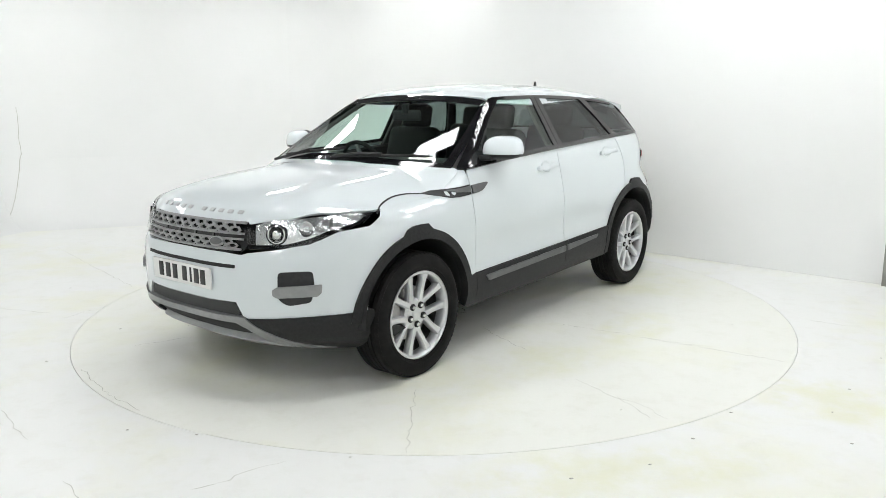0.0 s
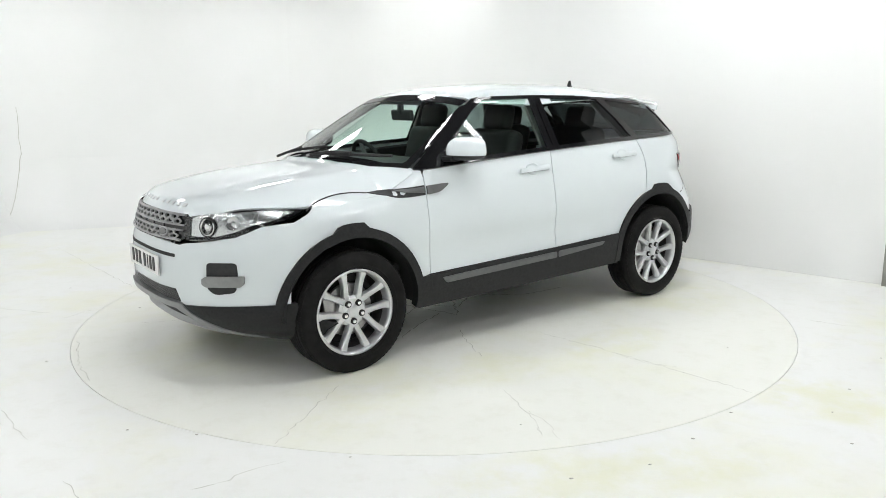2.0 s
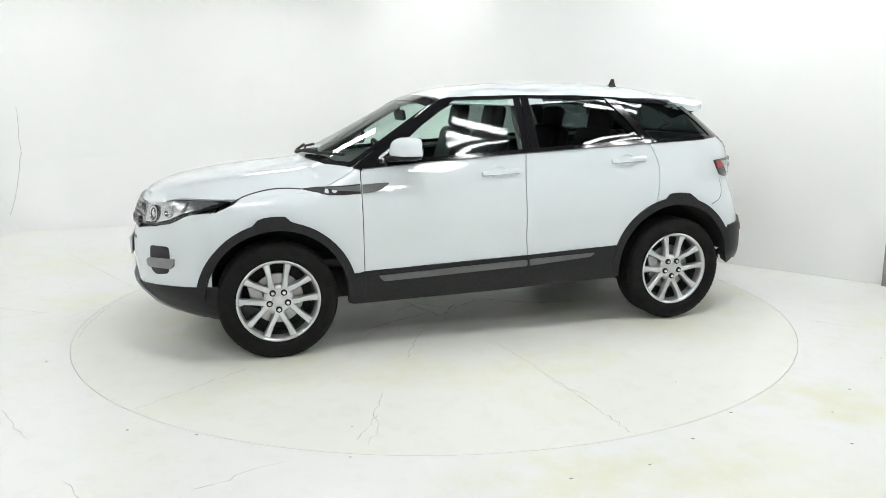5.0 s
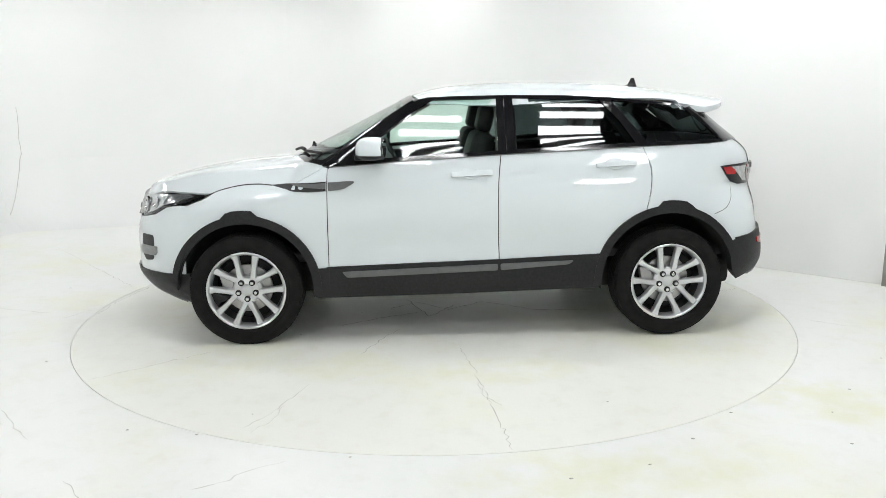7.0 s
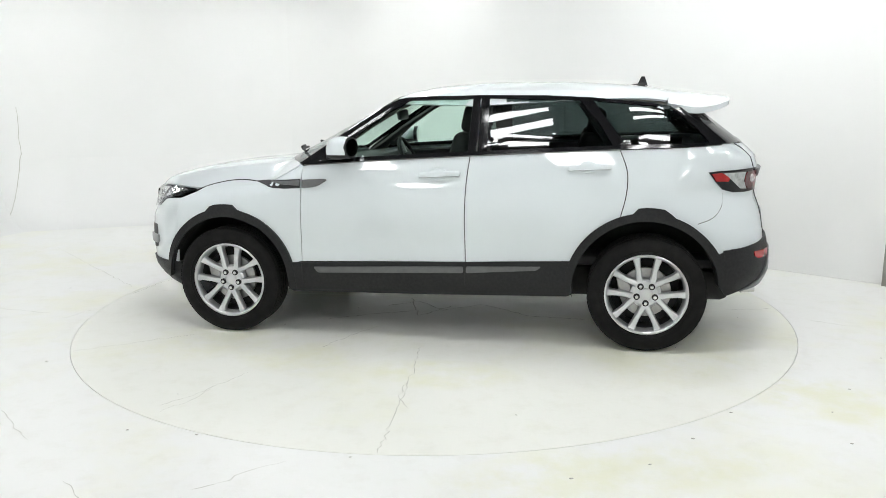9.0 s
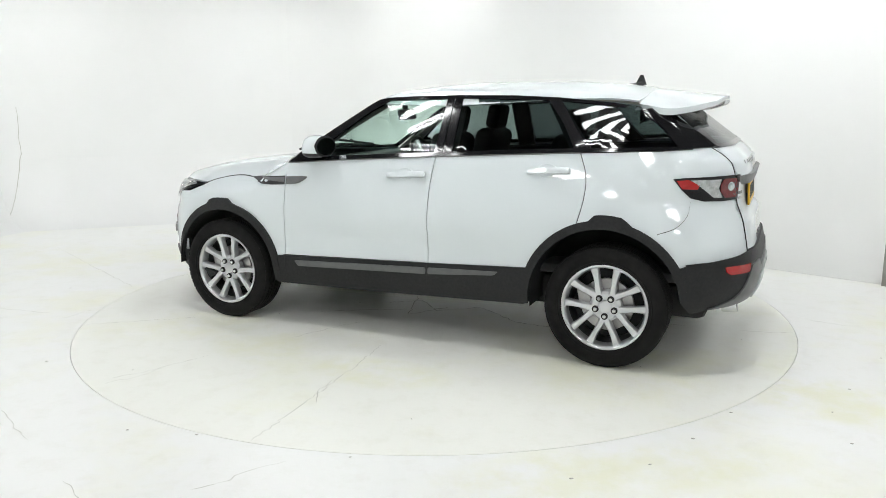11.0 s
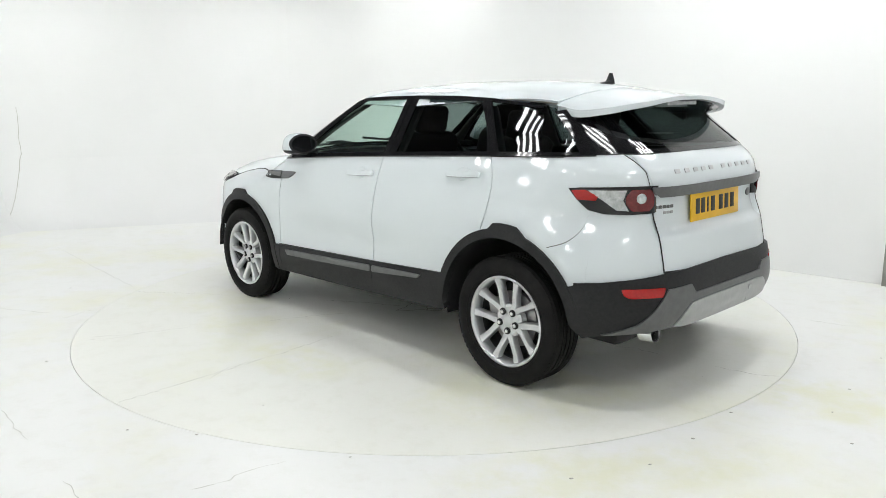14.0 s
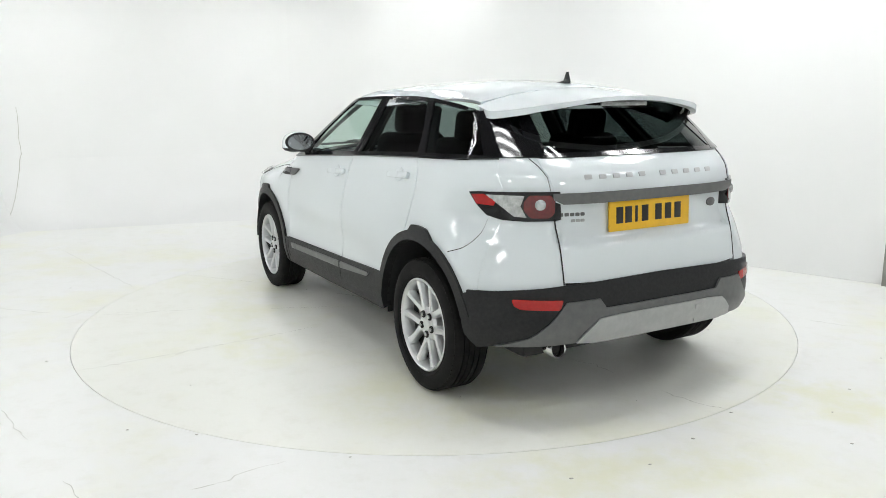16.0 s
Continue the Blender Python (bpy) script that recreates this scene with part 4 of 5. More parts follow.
    valance = [(0.0, 0.25), (0.62, 0.24), (0.66, 0.30), (0.55, 0.42), (0.42, 0.51), (0.0, 0.51)]
    panel("front_valance", F(sym(valance[1:-1])), FRONT, M_DARK, car, "dark intake backing", off=-0.012)
    mesh = []
    bm = bmesh.new()
    for r in range(5):
        for c in range(-16, 17):
            y, z = c * 0.026 + (0.013 if r % 2 else 0), 0.434 + r * 0.016
            if abs(y) > 0.41 - max(0, z - 0.44) * 0.5:
                continue
            o = np.array([(2.0, y + 0.013 * math.cos(radians(a)), z + 0.008 * math.sin(radians(a))) for a in range(0, 360, 60)])
            i2 = np.array([(2.0, y + 0.0095 * math.cos(radians(a)), z + 0.0055 * math.sin(radians(a))) for a in range(0, 360, 60)])
            mesh.append(np.concatenate([o, i2]))
    q, _ = land(np.concatenate(mesh), FRONT, 0.0)
    for h in q.reshape(-1, 12, 3):
        vs = [bm.verts.new(v) for v in h]
        for k in range(6):
            bm.faces.new((vs[k], vs[(k + 1) % 6], vs[6 + (k + 1) % 6], vs[6 + k]))
    part("intake_mesh", bm, M_GREY, car, "black honeycomb intake mesh", smooth=None)
    skid = [(0.43, 0.432), (0.50, 0.375), (0.62, 0.275), (0.70, 0.24), (0.58, 0.24), (0.49, 0.29), (0.43, 0.375), (0.38, 0.402)]
    panel("skid_bar", F(sym(skid)), FRONT, M_SKID, car, "grey front skid bar", off=0.016, thick=0.04, res=0.025)
    panel("skid_plate", F(sym([(0.40, 0.306), (0.50, 0.292), (0.55, 0.258), (0.40, 0.266)])), FRONT, M_SILVER, car, "silver front skid plate", off=0.020, thick=0.05, res=0.03)
    # slot under the grille
    panel("bumper_slot", F(rounded(sym([(0.385, 0.695), (0.385, 0.677)]), 0.006)), FRONT, M_DARK, car, "dark slot in the bumper", off=0.0015, thick=0.004)
    # fog lamp recess and its grey bar
    fog = rounded([(0.60, 0.668), (0.735, 0.674), (0.742, 0.60), (0.73, 0.515), (0.64, 0.498), (0.60, 0.53)], 0.02)
    panel("fog_recess", F(fog), FRONT, M_CABIN, car, "black fog lamp recess", both=True, off=0.002, thick=0.006, res=0.025)
    fogbar = rounded([(0.578, 0.580), (0.60, 0.596), (0.768, 0.606), (0.766, 0.565), (0.752, 0.548), (0.60, 0.540), (0.580, 0.552)], 0.006)
    panel("fog_bar", F(fogbar), FRONT, M_SKID, car, "grey fog lamp bar", both=True, off=0.014, thick=0.022, res=0.012, bulge=0.002)

    # --- grille ---
    gr = sym([(0.405, 0.905), (0.452, 0.855), (0.425, 0.778), (0.40, 0.757)])
    grille = panel("grille", F(gr), FRONT, M_GLOSSBLACK, car, "black grille with grey honeycomb bars", off=0.001)[0]
    def grille_row(z0, z1, off):
        bm = bmesh.new()
        cells = []
        n = 11
        half_w = 0.385
        outer = [(-half_w, z0), (half_w, z0), (half_w + 0.012, z1), (-half_w - 0.012, z1)]
        cell = 2 * half_w / n
        for r in range(2):
            for c in range(n + r - 1 + (1 if r == 0 else 0)):
                yc = -half_w + cell * (c + 0.5 + (0.0 if r == 0 else 0.0)) + (cell * 0.5 if r else 0)
                if yc > half_w:
                    continue
                zc = z0 + (z1 - z0) * (0.29 if r == 0 else 0.71)
                w, h = cell * 0.60, (z1 - z0) * 0.36
                ring = [(w, 0), (w * 0.55, h), (-w * 0.55, h), (-w, 0), (-w * 0.55, -h), (w * 0.55, -h)]
                o = [(2.0, yc + a, zc + b) for a, b in ring]
                i2 = [(2.0, yc + a * 0.62, zc + b * 0.55) for a, b in ring]
                cells.append(o + i2)
        q, _ = land(np.array(cells).reshape(-1, 3), FRONT, off)
        for h in q.reshape(-1, 12, 3):
            vs = [bm.verts.new(v) for v in h] + [bm.verts.new(v - np.array((off - 0.001, 0, 0))) for v in h[6:]]
            for k in range(6):
                j = (k + 1) % 6
                bm.faces.new((vs[k], vs[j], vs[6 + j], vs[6 + k]))
                bm.faces.new((vs[6 + k], vs[6 + j], vs[12 + j], vs[12 + k]))
        bmesh.ops.recalc_face_normals(bm, faces=bm.faces[:])
        part("honeycomb_bar", bm, M_SKID, grille, "grey honeycomb grille bar", smooth=None)
        for zz in (z0 - 0.002, z1 + 0.002):
            panel("grille_rail", F([(-half_w - 0.02, zz - 0.005), (half_w + 0.02, zz - 0.005), (half_w + 0.02, zz + 0.005), (-half_w - 0.02, zz + 0.005)]), FRONT, M_SKID, grille, off=off + 0.002, thick=off)
    grille_row(0.848, 0.895, 0.014)
    grille_row(0.770, 0.817, 0.016)
    for y in (-0.21, -0.07, 0.07, 0.21):
        panel("grille_strut", F([(y - 0.004, 0.82), (y + 0.004, 0.82), (y + 0.004, 0.845), (y - 0.004, 0.845)]), FRONT, M_GREY, grille, off=0.008, thick=0.008)
    badge = [(0.255 + 0.045 * math.cos(a), 0.800 + 0.026 * math.sin(a)) for a in np.linspace(0, 2 * math.pi, 25)[:-1]]
    panel("badge", F(badge), FRONT, M_SILVER, grille, "silver oval badge", off=0.021, thick=0.012, res=0.02, bulge=0.003)
    badge = [(0.255 + 0.037 * math.cos(a), 0.800 + 0.019 * math.sin(a)) for a in np.linspace(0, 2 * math.pi, 25)[:-1]]
    panel("badge_field", F(badge), FRONT, M_GREY, grille, off=0.0265, thick=0.004, res=0.02)

    # --- headlamps ---
    d_lamp = (-1, -0.75, 0)
    lamp_out = [(2.07, 0.43, 0.890), (2.08, 0.44, 0.775), (1.98, 0.60, 0.782), (1.90, 0.70, 0.802), (1.83, 0.775, 0.850), (1.72, 0.80, 0.872), (1.62, 0.81, 0.900), (1.545, 0.80, 0.932), (1.64, 0.76, 0.936), (1.78, 0.68, 0.930), (1.90, 0.60, 0.921), (2.0, 0.50, 0.909)]
    for m in (False, True):
        lamp = part("headlight", skin(lamp_out, d_lamp, off=0.002, thick=0.02, mirror=m, res=0.025), M_GLOSSBLACK, car, "black-bezel headlight with clear lens", smooth=None)
        s = -1 if m else 1
        inner = [(2.05, 0.465, 0.888), (2.06, 0.475, 0.795), (1.97, 0.60, 0.800), (1.90, 0.69, 0.828), (1.82, 0.75, 0.866), (1.70, 0.795, 0.890), (1.60, 0.80, 0.922), (1.64, 0.76, 0.935), (1.78, 0.68, 0.929), (1.90, 0.60, 0.920), (2.0, 0.50, 0.908)]
        part("reflector", skin(inner, d_lamp, off=0.005, thick=0.004, mirror=m, res=0.02), M_BOWL, lamp, "bright reflector", smooth=None)
        c, nn = land(np.array([(1.985, 0.555, 0.848)]), d_lamp, 0.008)
        c, nn = Vector(c[0]), Vector(nn[0])
        nn = Vector((nn.x, nn.y, 0.1)).normalized()
        if m:
            c.y, nn.y = -c.y, -nn.y
        rot = nn.to_track_quat("Z", "Y").to_matrix().to_4x4()
        c2, n2 = land(np.array([(1.885, 0.665, 0.872)]), d_lamp, 0.006)
        c2, n2 = Vector(c2[0]), Vector(n2[0])
        if m:
            c2.y, n2.y = -c2.y, -n2.y
        bm = bm_revolve([(0.0, -0.004), (0.012, -0.002), (0.026, 0.002), (0.034, 0.008), (0.037, 0.008), (0.038, 0.0)], 28)
        bm.transform(Matrix.Translation(c2) @ n2.to_track_quat("Z", "Y").to_matrix().to_4x4() @ pose(0, 0, 0, 90, 0, 0))
        bmesh.ops.recalc_face_normals(bm, faces=bm.faces[:])
        part("indicator_bowl", bm, M_CHROME, lamp, "bright indicator bowl", smooth=50)
        fin = [(1.80, 0.735, 0.870), (1.79, 0.735, 0.918), (1.775, 0.74, 0.919), (1.78, 0.745, 0.873)]
        part("lamp_divider", skin(fin, d_lamp, off=0.010, thick=0.008, mirror=m, res=0.02), M_GREY, lamp, smooth=None)
        for nm, prof, mat in (("bezel_ring", [(0.054, -0.006), (0.054, 0.004), (0.046, 0.006), (0.044, -0.004)], M_GLOSSBLACK), ("projector_ring", [(0.044, -0.01), (0.046, 0.006), (0.040, 0.008), (0.034, 0.0)], M_CHROME), ("projector_bezel", [(0.034, 0.0), (0.033, 0.006), (0.029, 0.006), (0.027, -0.002)], M_GLOSSBLACK), ("projector_lens", [(0.0, 0.010), (0.014, 0.0085), (0.022, 0.005), (0.028, -0.002)], M_CHROME)):
            bm = bm_revolve(prof, 32)
            bm.transform(Matrix.Translation(c) @ rot @ pose(0, 0, 0, 90, 0, 0))
            bmesh.ops.recalc_face_normals(bm, faces=bm.faces[:])
            part(nm, bm, mat, lamp, smooth=50)
        cover = part("lens_cover", skin(lamp_out, d_lamp, off=0.016, thick=0.002, mirror=m, res=0.03), M_LENS, lamp, "clear headlight cover", smooth=None)
        cover.visible_shadow = False

    # --- tail lamps ---
    d_tail = (1, -0.8, 0)
    tail = [(-1.655, 0.83, 1.075), (-1.72, 0.82, 1.080), (-1.90, 0.68, 1.085), (-2.0, 0.568, 1.086), (-2.0, 0.562, 0.955), (-1.90, 0.68, 0.948), (-1.80, 0.74, 0.952), (-1.73, 0.78, 0.972), (-1.69, 0.81, 1.02)]
    for m in (False, True):
        lamp = part("tail_light", skin(tail, d_tail, off=0.008, thick=0.03, mirror=m, res=0.025), M_GLOSSBLACK, car, "black tail light with red and clear lenses", smooth=None)
        red = [(-1.67, 0.825, 1.066), (-1.735, 0.80, 1.070), (-1.79, 0.77, 1.04), (-1.78, 0.775, 1.018), (-1.70, 0.815, 1.022)]
        part("red_lens", skin(red, d_tail, off=0.012, thick=0.004, mirror=m, res=0.02), M_RED, lamp, "red lens", smooth=None)
        clear = [(-1.745, 0.795, 1.068), (-1.90, 0.69, 1.068), (-1.885, 0.70, 1.02), (-1.905, 0.68, 0.968), (-1.85, 0.71, 0.972), (-1.815, 0.75, 1.012)]
        part("clear_lens", skin(clear, d_tail, off=0.012, thick=0.004, mirror=m, res=0.02), M_CLEARLENS, lamp, "clear ribbed lens", smooth=None)
        drk = rounded([(-1.915, 0.675, 1.070), (-1.975, 0.60, 1.070), (-1.985, 0.585, 1.045), (-1.985, 0.585, 0.99), (-1.97, 0.60, 0.966), (-1.92, 0.67, 0.966), (-1.895, 0.69, 1.0), (-1.895, 0.69, 1.04)], 0.01)
        part("round_lens", skin(drk, d_tail, off=0.012, thick=0.004, mirror=m, res=0.02), M_DARKRED, lamp, "dark red lens", smooth=None)
        c, nn = land(np.array([(-1.945, 0.635, 1.027)]), d_tail, 0.011)
        c, nn = Vector(c[0]), Vector(nn[0])
        if m:
            c.y, nn.y = -c.y, -nn.y
        bm = bm_revolve([(0.0, 0.012), (0.016, 0.010), (0.024, 0.004), (0.026, -0.002)], 28)
        bm.transform(Matrix.Translation(c) @ nn.to_track_quat("Z", "Y").to_matrix().to_4x4() @ pose(0, 0, 0, 90, 0, 0))
        bmesh.ops.recalc_face_normals(bm, faces=bm.faces[:])
        part("lamp_bulb", bm, M_CLEARLENS, lamp, "clear round lamp", smooth=50)

    # --- tail trim ---
    panel("tailgate_bar", F(rounded(sym([(0.572, 1.078), (0.568, 1.046)]), 0.006), -2), REAR, M_GREY, tailgate, "grey tailgate bar", off=0.022, thick=0.024)
    for i in range(10):
        y = -0.375 + 0.772 * (i + (0.7 if i >= 5 else 0)) / 9.7
        panel("badge_bar", F(rounded([(y - 0.019, 1.136), (y + 0.019, 1.136), (y + 0.019, 1.156), (y - 0.019, 1.156)], 0.004), -2), REAR, M_BADGE, tailgate, "silver raised badge bar", off=0.004, thick=0.005, res=0.02)
    for i in range(6):
        y = 0.415 + i * 0.026
        panel("model_bar", F(rounded([(y - 0.010, 0.968), (y + 0.010, 0.968), (y + 0.010, 0.984), (y - 0.010, 0.984)], 0.004), -2), REAR, M_GREY, tailgate, off=0.003, thick=0.004, res=0.02)
    for i in range(3):
        y = 0.415 + i * 0.024
        panel("model_bar", F(rounded([(y - 0.010, 0.940), (y + 0.010, 0.940), (y + 0.010, 0.954), (y - 0.010, 0.954)], 0.004), -2), REAR, M_SILVER, tailgate, off=0.003, thick=0.004, res=0.02)
    oval = [(-0.43 + 0.036 * math.cos(a), 0.975 + 0.022 * math.sin(a)) for a in np.linspace(0, 2 * math.pi, 25)[:-1]]
    panel("badge", F(oval, -2), REAR, M_GREY, tailgate, "dark oval badge", off=0.006, thick=0.008, res=0.02, bulge=0.003)

    def number_plate(name, xface, zc, y0, high, mat, facing, label, tilt):
        """A plate whose characters are plain dark bars."""
        m = pose(xface, y0, zc, 0, tilt, 0)
        plate = part(name, bm_box(0.012, 0.52, high, m, 0.004), mat, car, label)
        for i, y in enumerate((-0.195, -0.125, -0.055, 0.04, 0.10, 0.155, 0.215)):
            part("plate_bar", bm_box(0.003, 0.042 if i != 4 else 0.016, 0.078, m @ pose(facing * 0.0065, y * 0.92, 0.002), 0.001), M_INK, plate)
        return plate
    number_plate("number_plate", 2.178, 0.612, -0.012, 0.112, M_PLATEW, 1, "white front number plate with dark bars", 0)
    number_plate("number_plate", -2.010, 0.957, 0.025, 0.148, M_PLATEY, -1, "yellow rear number plate with dark bars", 3)
    # rear bumper
    panel("rear_bumper", F(sym([(0.0, 0.676), (0.30, 0.672), (0.56, 0.664), (0.78, 0.645), (0.90, 0.630), (0.905, 0.50), (0.88, 0.42), (0.80, 0.385), (0.62, 0.398), (0.40, 0.41)]), -2), REAR, M_CLAD, car, "black plastic rear bumper", off=0.014, thick=0.05, res=0.03)
    side = [(-1.70, 0.60), (-1.80, 0.635), (-1.90, 0.64), (-1.95, 0.50), (-1.86, 0.38), (-1.78, 0.36), (-1.735, 0.42)]
    panel("bumper_corner", S(side), SIDE, M_CLAD, car, "black plastic bumper corner", both=True, off=0.0135, thick=0.05)
    panel("rear_skid", F(sym([(0.36, 0.548), (0.395, 0.595), (0.56, 0.590), (0.63, 0.50), (0.71, 0.43), (0.82, 0.385), (0.62, 0.395), (0.35, 0.408)]), -2), REAR, M_GREY, car, "grey rear skid trim", off=0.024, thick=0.06, res=0.03)
    panel("rear_skid_plate", F(sym([(0.30, 0.510), (0.40, 0.503), (0.47, 0.45), (0.50, 0.405), (0.40, 0.395)]), -2), REAR, M_SILVER, car, "silver rear skid plate", off=0.032, thick=0.05, res=0.03)
    panel("tow_cover", F(rounded([(-0.26, 0.49), (-0.20, 0.49), (-0.22, 0.405), (-0.28, 0.405)], 0.01), -2), REAR, M_SILVER, car, "silver tow cover", off=0.036, thick=0.01)
    refl = rounded([(0.575, 0.602), (0.775, 0.608), (0.768, 0.578), (0.745, 0.562), (0.59, 0.556)], 0.008)
    panel("reflector", F(refl, -2), REAR, M_RED, car, "red rear reflector", both=True, off=0.019, thick=0.012, res=0.025)
    bm = bm_revolve([(0.038, -0.075), (0.042, 0.0), (0.040, 0.003), (0.036, 0.0), (0.034, -0.08)], 28)
    bm.transform(pose(-2.0, 0.555, 0.350, 0, 0, 90) @ pose(0, 0, 0, 8, 0, 0))
    bmesh.ops.recalc_face_normals(bm, faces=bm.faces[:])
    tip = part("exhaust_tip", bm, M_CHROME, car, "chrome exhaust tip", smooth=40)
    part("bore", bm_cyl(0.034, 0.034, 0.01, pose(-1.965, 0.555, 0.355, 0, 90, 0), 24), M_DARK, tip, "dark disc inside the pipe")

    # --- door fittings ---
    def hollow(outline, m):
        """A shallow dish with a thin raised rim, set on the door skin."""
        rim = np.array(S(outline))
        mid = rim.mean(0)
        bm = bmesh.new()
        rings = []
        for k, off in ((1.06, 0.0), (1.03, 0.005), (0.96, 0.0045), (0.80, 0.0025), (0.5, 0.001), (0.15, 0.001)):
            q, _ = land(mid + (rim - mid) * k, SIDE, off)
            rings.append([bm.verts.new(v * (1, -1, 1) if m else v) for v in q])
        for p, q in zip(rings, rings[1:]):
            for i in range(len(p)):
                j = (i + 1) % len(p)
                f = bm.faces.new((p[i], p[j], q[j], q[i]))
                f.smooth = True
        bm.faces.new(rings[-1])
        bmesh.ops.recalc_face_normals(bm, faces=bm.faces[:])
        return bm
    for doors, x0, x1, z0, z1 in ((front_doors, 0.055, -0.205, 1.042, 1.055), (rear_doors, -0.850, -1.105, 1.092, 1.105)):
        for door, m in zip(doors, (False, True)):
            cup = [(x0 - 0.12 + 0.056 * math.cos(a), (z0 + z1) / 2 + 0.004 + 0.036 * math.sin(a)) for a in np.linspace(0, 2 * math.pi, 21)[:-1]]
            part("handle_cup", hollow(cup, m), M_PAINT, door, "hollow behind the handle", smooth=None)
            bar = rounded([(x0, z0 - 0.015), (x0, z0 + 0.013), (x1, z1 + 0.016), (x1, z1 - 0.018)], 0.012)
            part("door_handle", skin(S(bar), SIDE, off=0.022, thick=0.018, mirror=m, res=0.02, bulge=0.010), M_PAINT, door, "white door handle", smooth=None)
    # wing vents
    vent = [(1.16, 0.985), (0.99, 1.0), (0.822, 1.012), (0.822, 0.955), (0.93, 0.950), (1.01, 0.954), (1.08, 0.968)]
    panel("wing_vent", S(vent), SIDE, M_CABIN, car, "black wing vent", both=True, off=0.004, thick=0.008)
    blade = [(1.03, 0.990), (0.822, 1.004), (0.822, 0.968), (0.88, 0.972), (0.95, 0.977)]
    panel("vent_blade", S(blade), SIDE, M_GREY, car, "grey vent blade", both=True, off=0.009, thick=0.008, bulge=0.003)
    blade = spline([(0.808, 1.006), (0.652, 1.012), (0.68, 0.985), (0.72, 0.966), (0.78, 0.958), (0.808, 0.957)], 3)
    panel("vent_trim", S(blade), SIDE, M_GREY, car, "grey door vent trim", both=True, off=0.010, thick=0.012, bulge=0.004)
    # mirrors
    for s in (1, -1):
        mir = new("door_mirror")
        mir.parent = car
        mir["label"] = "white-capped door mirror"
        bm = bmesh.new()
        bmesh.ops.create_uvsphere(bm, u_segments=32, v_segments=20, radius=1.0)
        for v in bm.verts:
            p = v.co
            q = [math.copysign(abs(c) ** 0.72, c) for c in p]
            x, y, z = 0.085 * q[0], 0.108 * q[1], 0.070 * q[2]
            x += 0.020 * (1 - (q[2] + 1) / 2) - 0.03 * q[1]
            if x < -0.055:
                x = -0.055 - (x + 0.055) * 0.0
            y *= 1 - 0.12 * q[2]
            v.co = (0.530 + x, s * (0.930 + y), 1.213 + z)
        bmesh.ops.recalc_face_normals(bm, faces=bm.faces[:])
        low = bm.copy()
        bmesh.ops.bisect_plane(bm, geom=bm.verts[:] + bm.edges[:] + bm.faces[:], plane_co=(0, 0, 1.175), plane_no=(0, 0, -1), clear_outer=True)
        bmesh.ops.bisect_plane(low, geom=low.verts[:] + low.edges[:] + low.faces[:], plane_co=(0, 0, 1.175), plane_no=(0, 0, 1), clear_outer=True)
        part("cap", bm, M_PAINT, mir, "white mirror cap", smooth=40)
        part("base", low, M_CLAD, mir, "black mirror base", smooth=40)
        part("arm", bm_box(0.10, 0.15, 0.035, pose(0.60, s * 0.82, 1.150, s * 4, 0, s * 8), 0.012), M_CLAD, mir)
        oval = lambda x, a, b, d: bm_cyl(1, 1, 1, pose(x, s * 0.930, 1.214, 0, 0, s * -6) @ Matrix.Diagonal((d, a, b, 1)) @ pose(0, 0, 0, 0, 90, 0), 36)
        part("bezel", oval(0.474, 0.104, 0.066, 0.022), M_CLAD, mir, "black mirror bezel", smooth=40)
        part("mirror_pane", oval(0.461, 0.088, 0.053, 0.006), M_MIRROR, mir, "mirror glass")
    # wipers
    for ya, yb in ((0.62, 0.08), (0.02, -0.55)):
        wip = new("wiper")
        wip.parent = car
        q, _ = land(np.array([(0.97 - 0.28 * ya * ya, ya, 1.3), (0.995 - 0.15 * ya * yb, (ya + yb) / 2, 1.3), (1.05 - 0.3 * yb * yb, yb, 1.3)]), TOP, 0.022)
        part("blade", bm_tube([Vector(v) for v in q], 0.009, 6), M_DARK, wip, "black wiper blade")
        q2, _ = land(np.array([(1.09 - 0.25 * yb * yb, yb - 0.05, 1.3), (1.03, yb + 0.10, 1.3), (0.995 - 0.15 * ya * yb, (ya + yb) / 2, 1.3)]), TOP, 0.035)
        part("arm", bm_tube([Vector(v) for v in q2], 0.010, 6), M_DARK, wip, "black wiper arm")
    # roof fin
    bm = bmesh.new()
    rows = []
    for t in np.linspace(0, 1, 9):
        x0, x1 = -1.135 - 0.15 * min(1, t / 0.22) ** 0.8 - 0.03 * max(0, t - 0.22), -1.352 + 0.022 * t
        w = 0.034 * (1 - min(1, t / 0.3)) ** 0.8 + 0.006
        rows.append([bm.verts.new((x0 + (x1 - x0) * u, w * math.sin(math.pi * min(1, u * 0.9 + 0.05)) * sgn, 1.582 + 0.062 * t)) for sgn, us in ((1, np.linspace(0, 1, 7)), (-1, np.linspace(1, 0, 7)[1:-1])) for u in us])
    for p, q in zip(rows, rows[1:]):
        for i in range(len(p)):
            j = (i + 1) % len(p)
            bm.faces.new((p[i], p[j], q[j], q[i]))
    bm.faces.new(rows[-1])
    bmesh.ops.recalc_face_normals(bm, faces=bm.faces[:])
    part("roof_fin", bm, M_CLAD, car, "black shark-fin aerial", smooth=40)

    # --- underside and wheel housings ---
    part("underbody", bm_box(3.5, 1.30, 0.20, pose(-0.1, 0, 0.36), 0.05), M_DARK, car, "dark underbody")
    part("sump", bm_box(0.6, 0.9, 0.18, pose(1.35, 0, 0.30), 0.05), M_DARK, car)
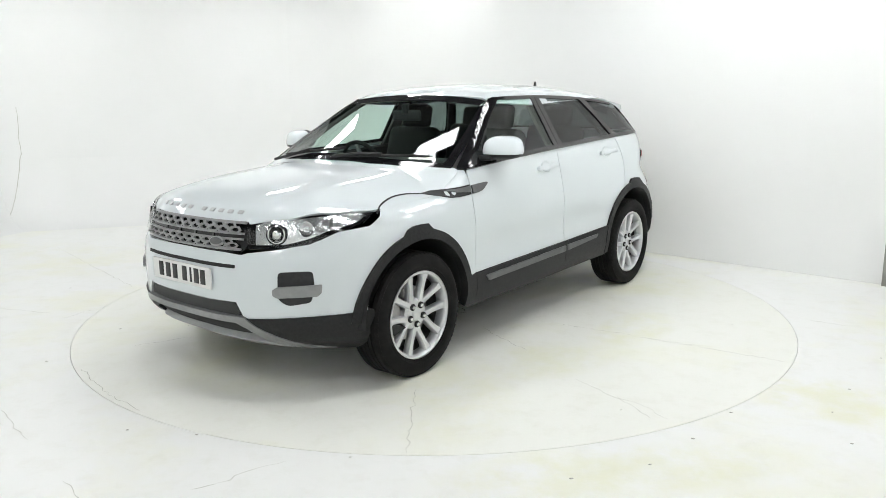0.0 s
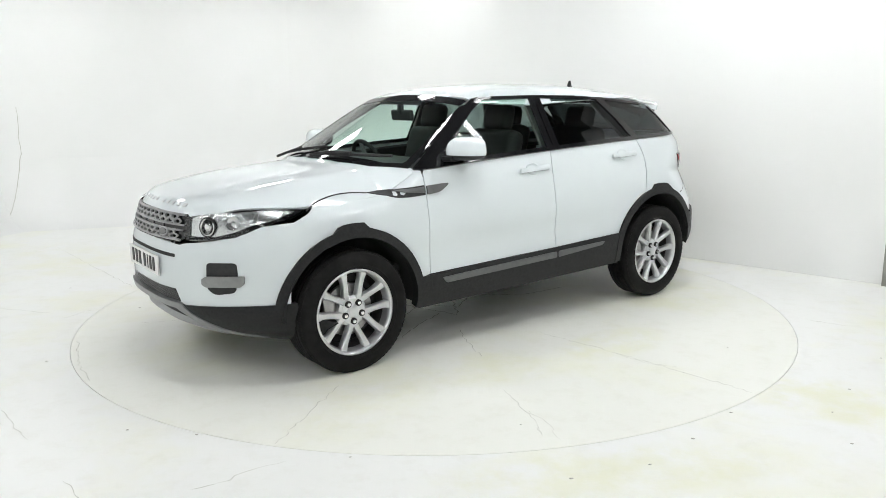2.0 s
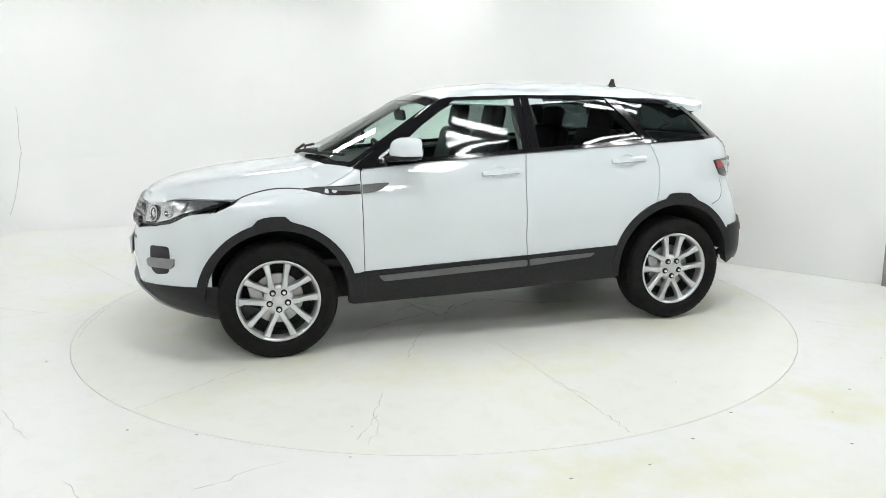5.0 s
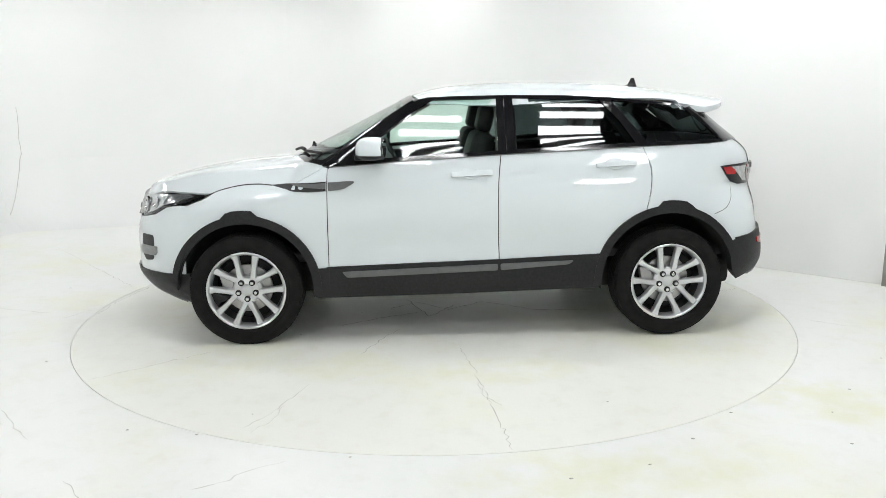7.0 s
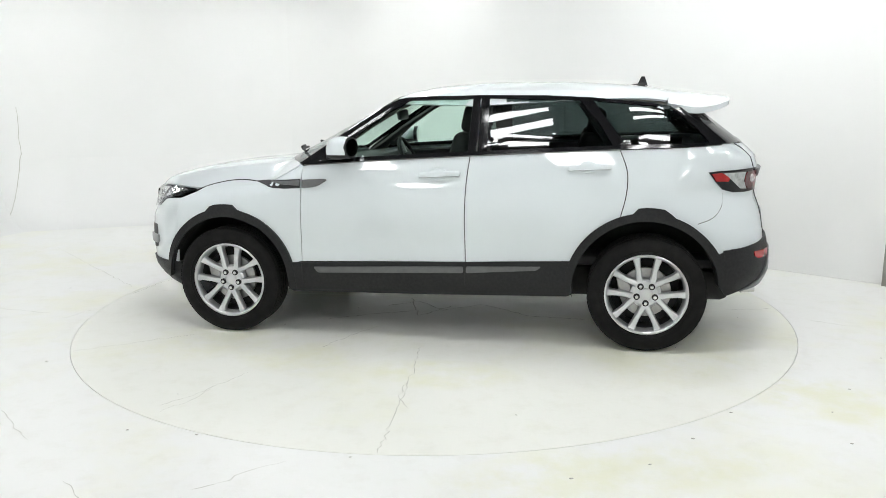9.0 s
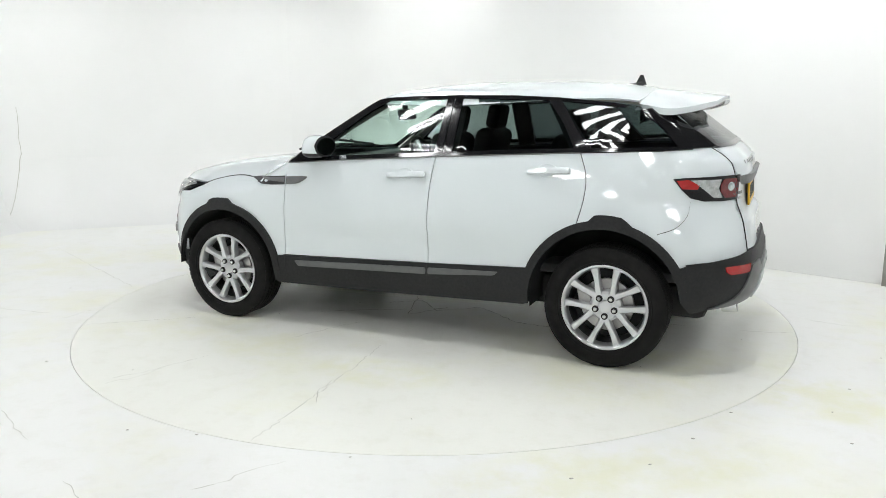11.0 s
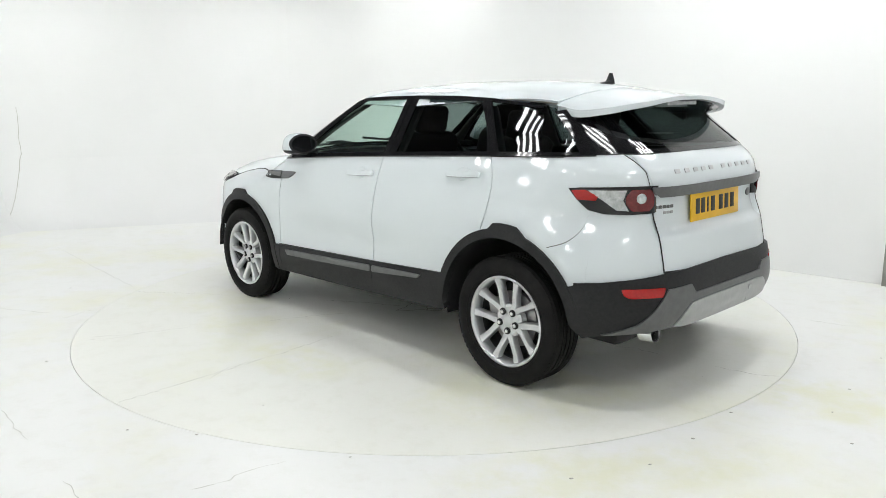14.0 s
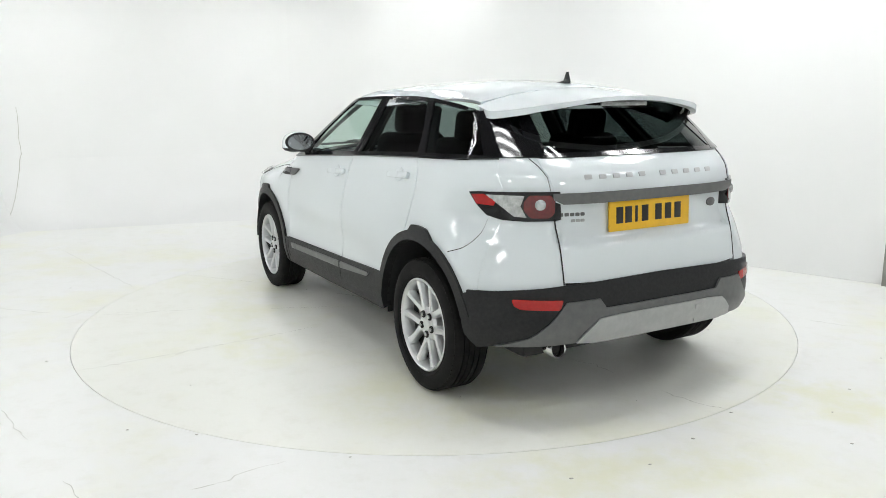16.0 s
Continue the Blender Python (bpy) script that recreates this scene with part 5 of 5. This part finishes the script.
    for c in (ARCH_F, ARCH_R):
        for s in (1, -1):
            bm = bmesh.new()
            rows = []
            for i in range(25):
                a = radians((0 if c[0] > 0 else -8) + (184 if c[0] > 0 else 176) * i / 24)
                rows.append([bm.verts.new((c[0] + 0.425 * math.cos(a), s * y, c[1] + 0.425 * math.sin(a))) for y in (0.56, 0.75, 0.915)])
            for p, q in zip(rows, rows[1:]):
                for k in range(2):
                    bm.faces.new((p[k], p[k + 1], q[k + 1], q[k]))
            bm.faces.new([r[0] for r in rows])
            part("wheel_liner", bm, M_CABIN, car, "black wheel housing", smooth=40)

    # --- wheels ---
    wheel = build_wheel()
    wheel.parent = car
    wheel["label"] = "black-tyred alloy road wheel"
    m0 = pose(FRONT_HUB[0], 0.828, FRONT_HUB[1])
    wheel.matrix_basis = m0
    for x, z, s in ((REAR_HUB[0], REAR_HUB[1], 1), (FRONT_HUB[0], FRONT_HUB[1], -1), (REAR_HUB[0], REAR_HUB[1], -1)):
        copy_thing(wheel, pose(x, s * 0.828, z, 0, 0 if s > 0 else 0, 0 if s > 0 else 180))

    # --- cabin ---
    for m in (False, True):
        trim = [(0.80, 0.50), (0.80, 1.115), (-0.25, 1.185), (-1.15, 1.225), (-1.70, 1.24), (-1.72, 0.9), (-1.1, 0.9), (-0.9, 0.5)]
        part("inner_trim", skin(S(trim), SIDE, off=-0.055, thick=0.02, mirror=m, res=0.08), M_CABIN, car, "dark inner door trim", smooth=None)
        pil = [(0.84, 1.12), (0.50, 1.345), (0.22, 1.505), (0.17, 1.495), (0.42, 1.34), (0.70, 1.13)]
        part("pillar_trim", skin(S(pil), SIDE, off=-0.03, thick=0.02, mirror=m), M_PILLAR, car, "grey pillar trim", smooth=None)
        bp = [(-0.235, 1.15), (-0.24, 1.50), (-0.37, 1.505), (-0.37, 1.16)]
        part("pillar_trim", skin(S(bp), SIDE, off=-0.03, thick=0.02, mirror=m), M_PILLAR, car, "grey pillar trim", smooth=None)
        cpi = [(-0.90, 1.49), (-1.0, 1.48), (-1.22, 1.21), (-1.10, 1.20)]
        part("pillar_trim", skin(S(cpi), SIDE, off=-0.03, thick=0.02, mirror=m), M_CABIN, car, "dark pillar trim", smooth=None)
    half = [(0.28, 0.0), (0.25, 0.57), (-0.3, 0.585), (-1.42, 0.57), (-1.44, 0.0)]
    panel("headlining", T(half + [(x, -y) for x, y in reversed(half[1:-1])], 1.5), TOP, M_CREAM, car, "pale headlining", off=-0.035, thick=0.01, res=0.08)
    part("dashboard", bm_box(0.62, 1.36, 0.30, pose(0.72, 0, 0.955, 0, 5, 0), 0.07, 4), M_CABIN, car, "black dashboard")
    part("console", bm_box(0.9, 0.24, 0.30, pose(0.15, 0, 0.65), 0.05), M_CABIN, car)
    part("cabin_floor", bm_box(2.9, 1.55, 0.06, pose(-0.35, 0, 0.52), 0.02), M_CABIN, car)
    part("load_cover", bm_box(0.55, 1.20, 0.03, pose(-1.42, 0, 1.13), 0.01), M_CABIN, car)
    part("bulkhead", bm_box(0.05, 1.45, 0.52, pose(0.93, 0, 0.76), 0.01), M_DARK, car)
    for y in (0.38, -0.38):
        build_seat(car, 0.03, y)
    for y in (0.40, -0.40):
        build_seat(car, -0.78, y, 0.52, True)
    steer = new("steering_wheel")
    steer.parent = car
    steer["label"] = "black leather steering wheel"
    sm = pose(0.40, -0.38, 1.035, 0, -66, 0)
    bm = bm_revolve([(0.185 + 0.015 * math.cos(a), 0.015 * math.sin(a)) for a in np.linspace(0, 2 * math.pi, 11)[:-1]], 40, True)
    bm.transform(sm @ pose(0, 0, 0, 90, 0, 0))
    bmesh.ops.recalc_face_normals(bm, faces=bm.faces[:])
    part("rim", bm, M_LEATHER, steer, smooth=60)
    part("boss", bm_box(0.16, 0.17, 0.05, sm @ pose(-0.01, 0, -0.01), 0.02, 3), M_LEATHER, steer)
    for a in (0, 180, 270):
        part("spoke", bm_box(0.12, 0.035, 0.018, sm @ pose(0, 0, 0, 0, 0, a + 90) @ pose(0.12, 0, -0.004), 0.006), M_SILVER, steer)
    part("rear_view_mirror", bm_box(0.03, 0.25, 0.075, pose(0.36, 0, 1.395, 0, 8, 0), 0.014, 3), M_CABIN, car, "black rear-view mirror")
    part("mirror_stem", bm_box(0.03, 0.05, 0.07, pose(0.375, 0, 1.437), 0.01), M_CABIN, car)
    return car


# ---- building ----
build_room()
build_floor_marks()
build_ceiling_lights()
turntable = build_turntable()
car = build_car()

# where the car stands on the turntable, and how far both have turned
CAR_X, CAR_Y = -0.122, -0.0485
TURN = ((0, 230.93), (1, 223.89), (2, 216.90), (3, 209.95), (4, 203.05), (5, 196.16), (6, 189.29), (7, 182.42), (8, 175.54), (9, 168.63), (10, 161.70), (11, 154.71), (12, 147.67), (13, 140.55), (14, 133.36), (15, 126.07), (16, 118.68))


def motions():
    """Car and turntable turn together; the car stands a little off the middle."""
    walk(turntable, [(float(t), pose(0, 0, 0, 0, 0, a)) for t, a in TURN])
    rows = []
    for i in range(33):
        t = i / 2
        k = min(int(t), 15)
        a = TURN[k][1] + (TURN[k + 1][1] - TURN[k][1]) * (t - k)
        c, s = math.cos(radians(a)), math.sin(radians(a))
        rows.append((t, pose(CAR_X * c - CAR_Y * s, CAR_X * s + CAR_Y * c, 0, 0, 0, a)))
    walk(car, rows)


motions()
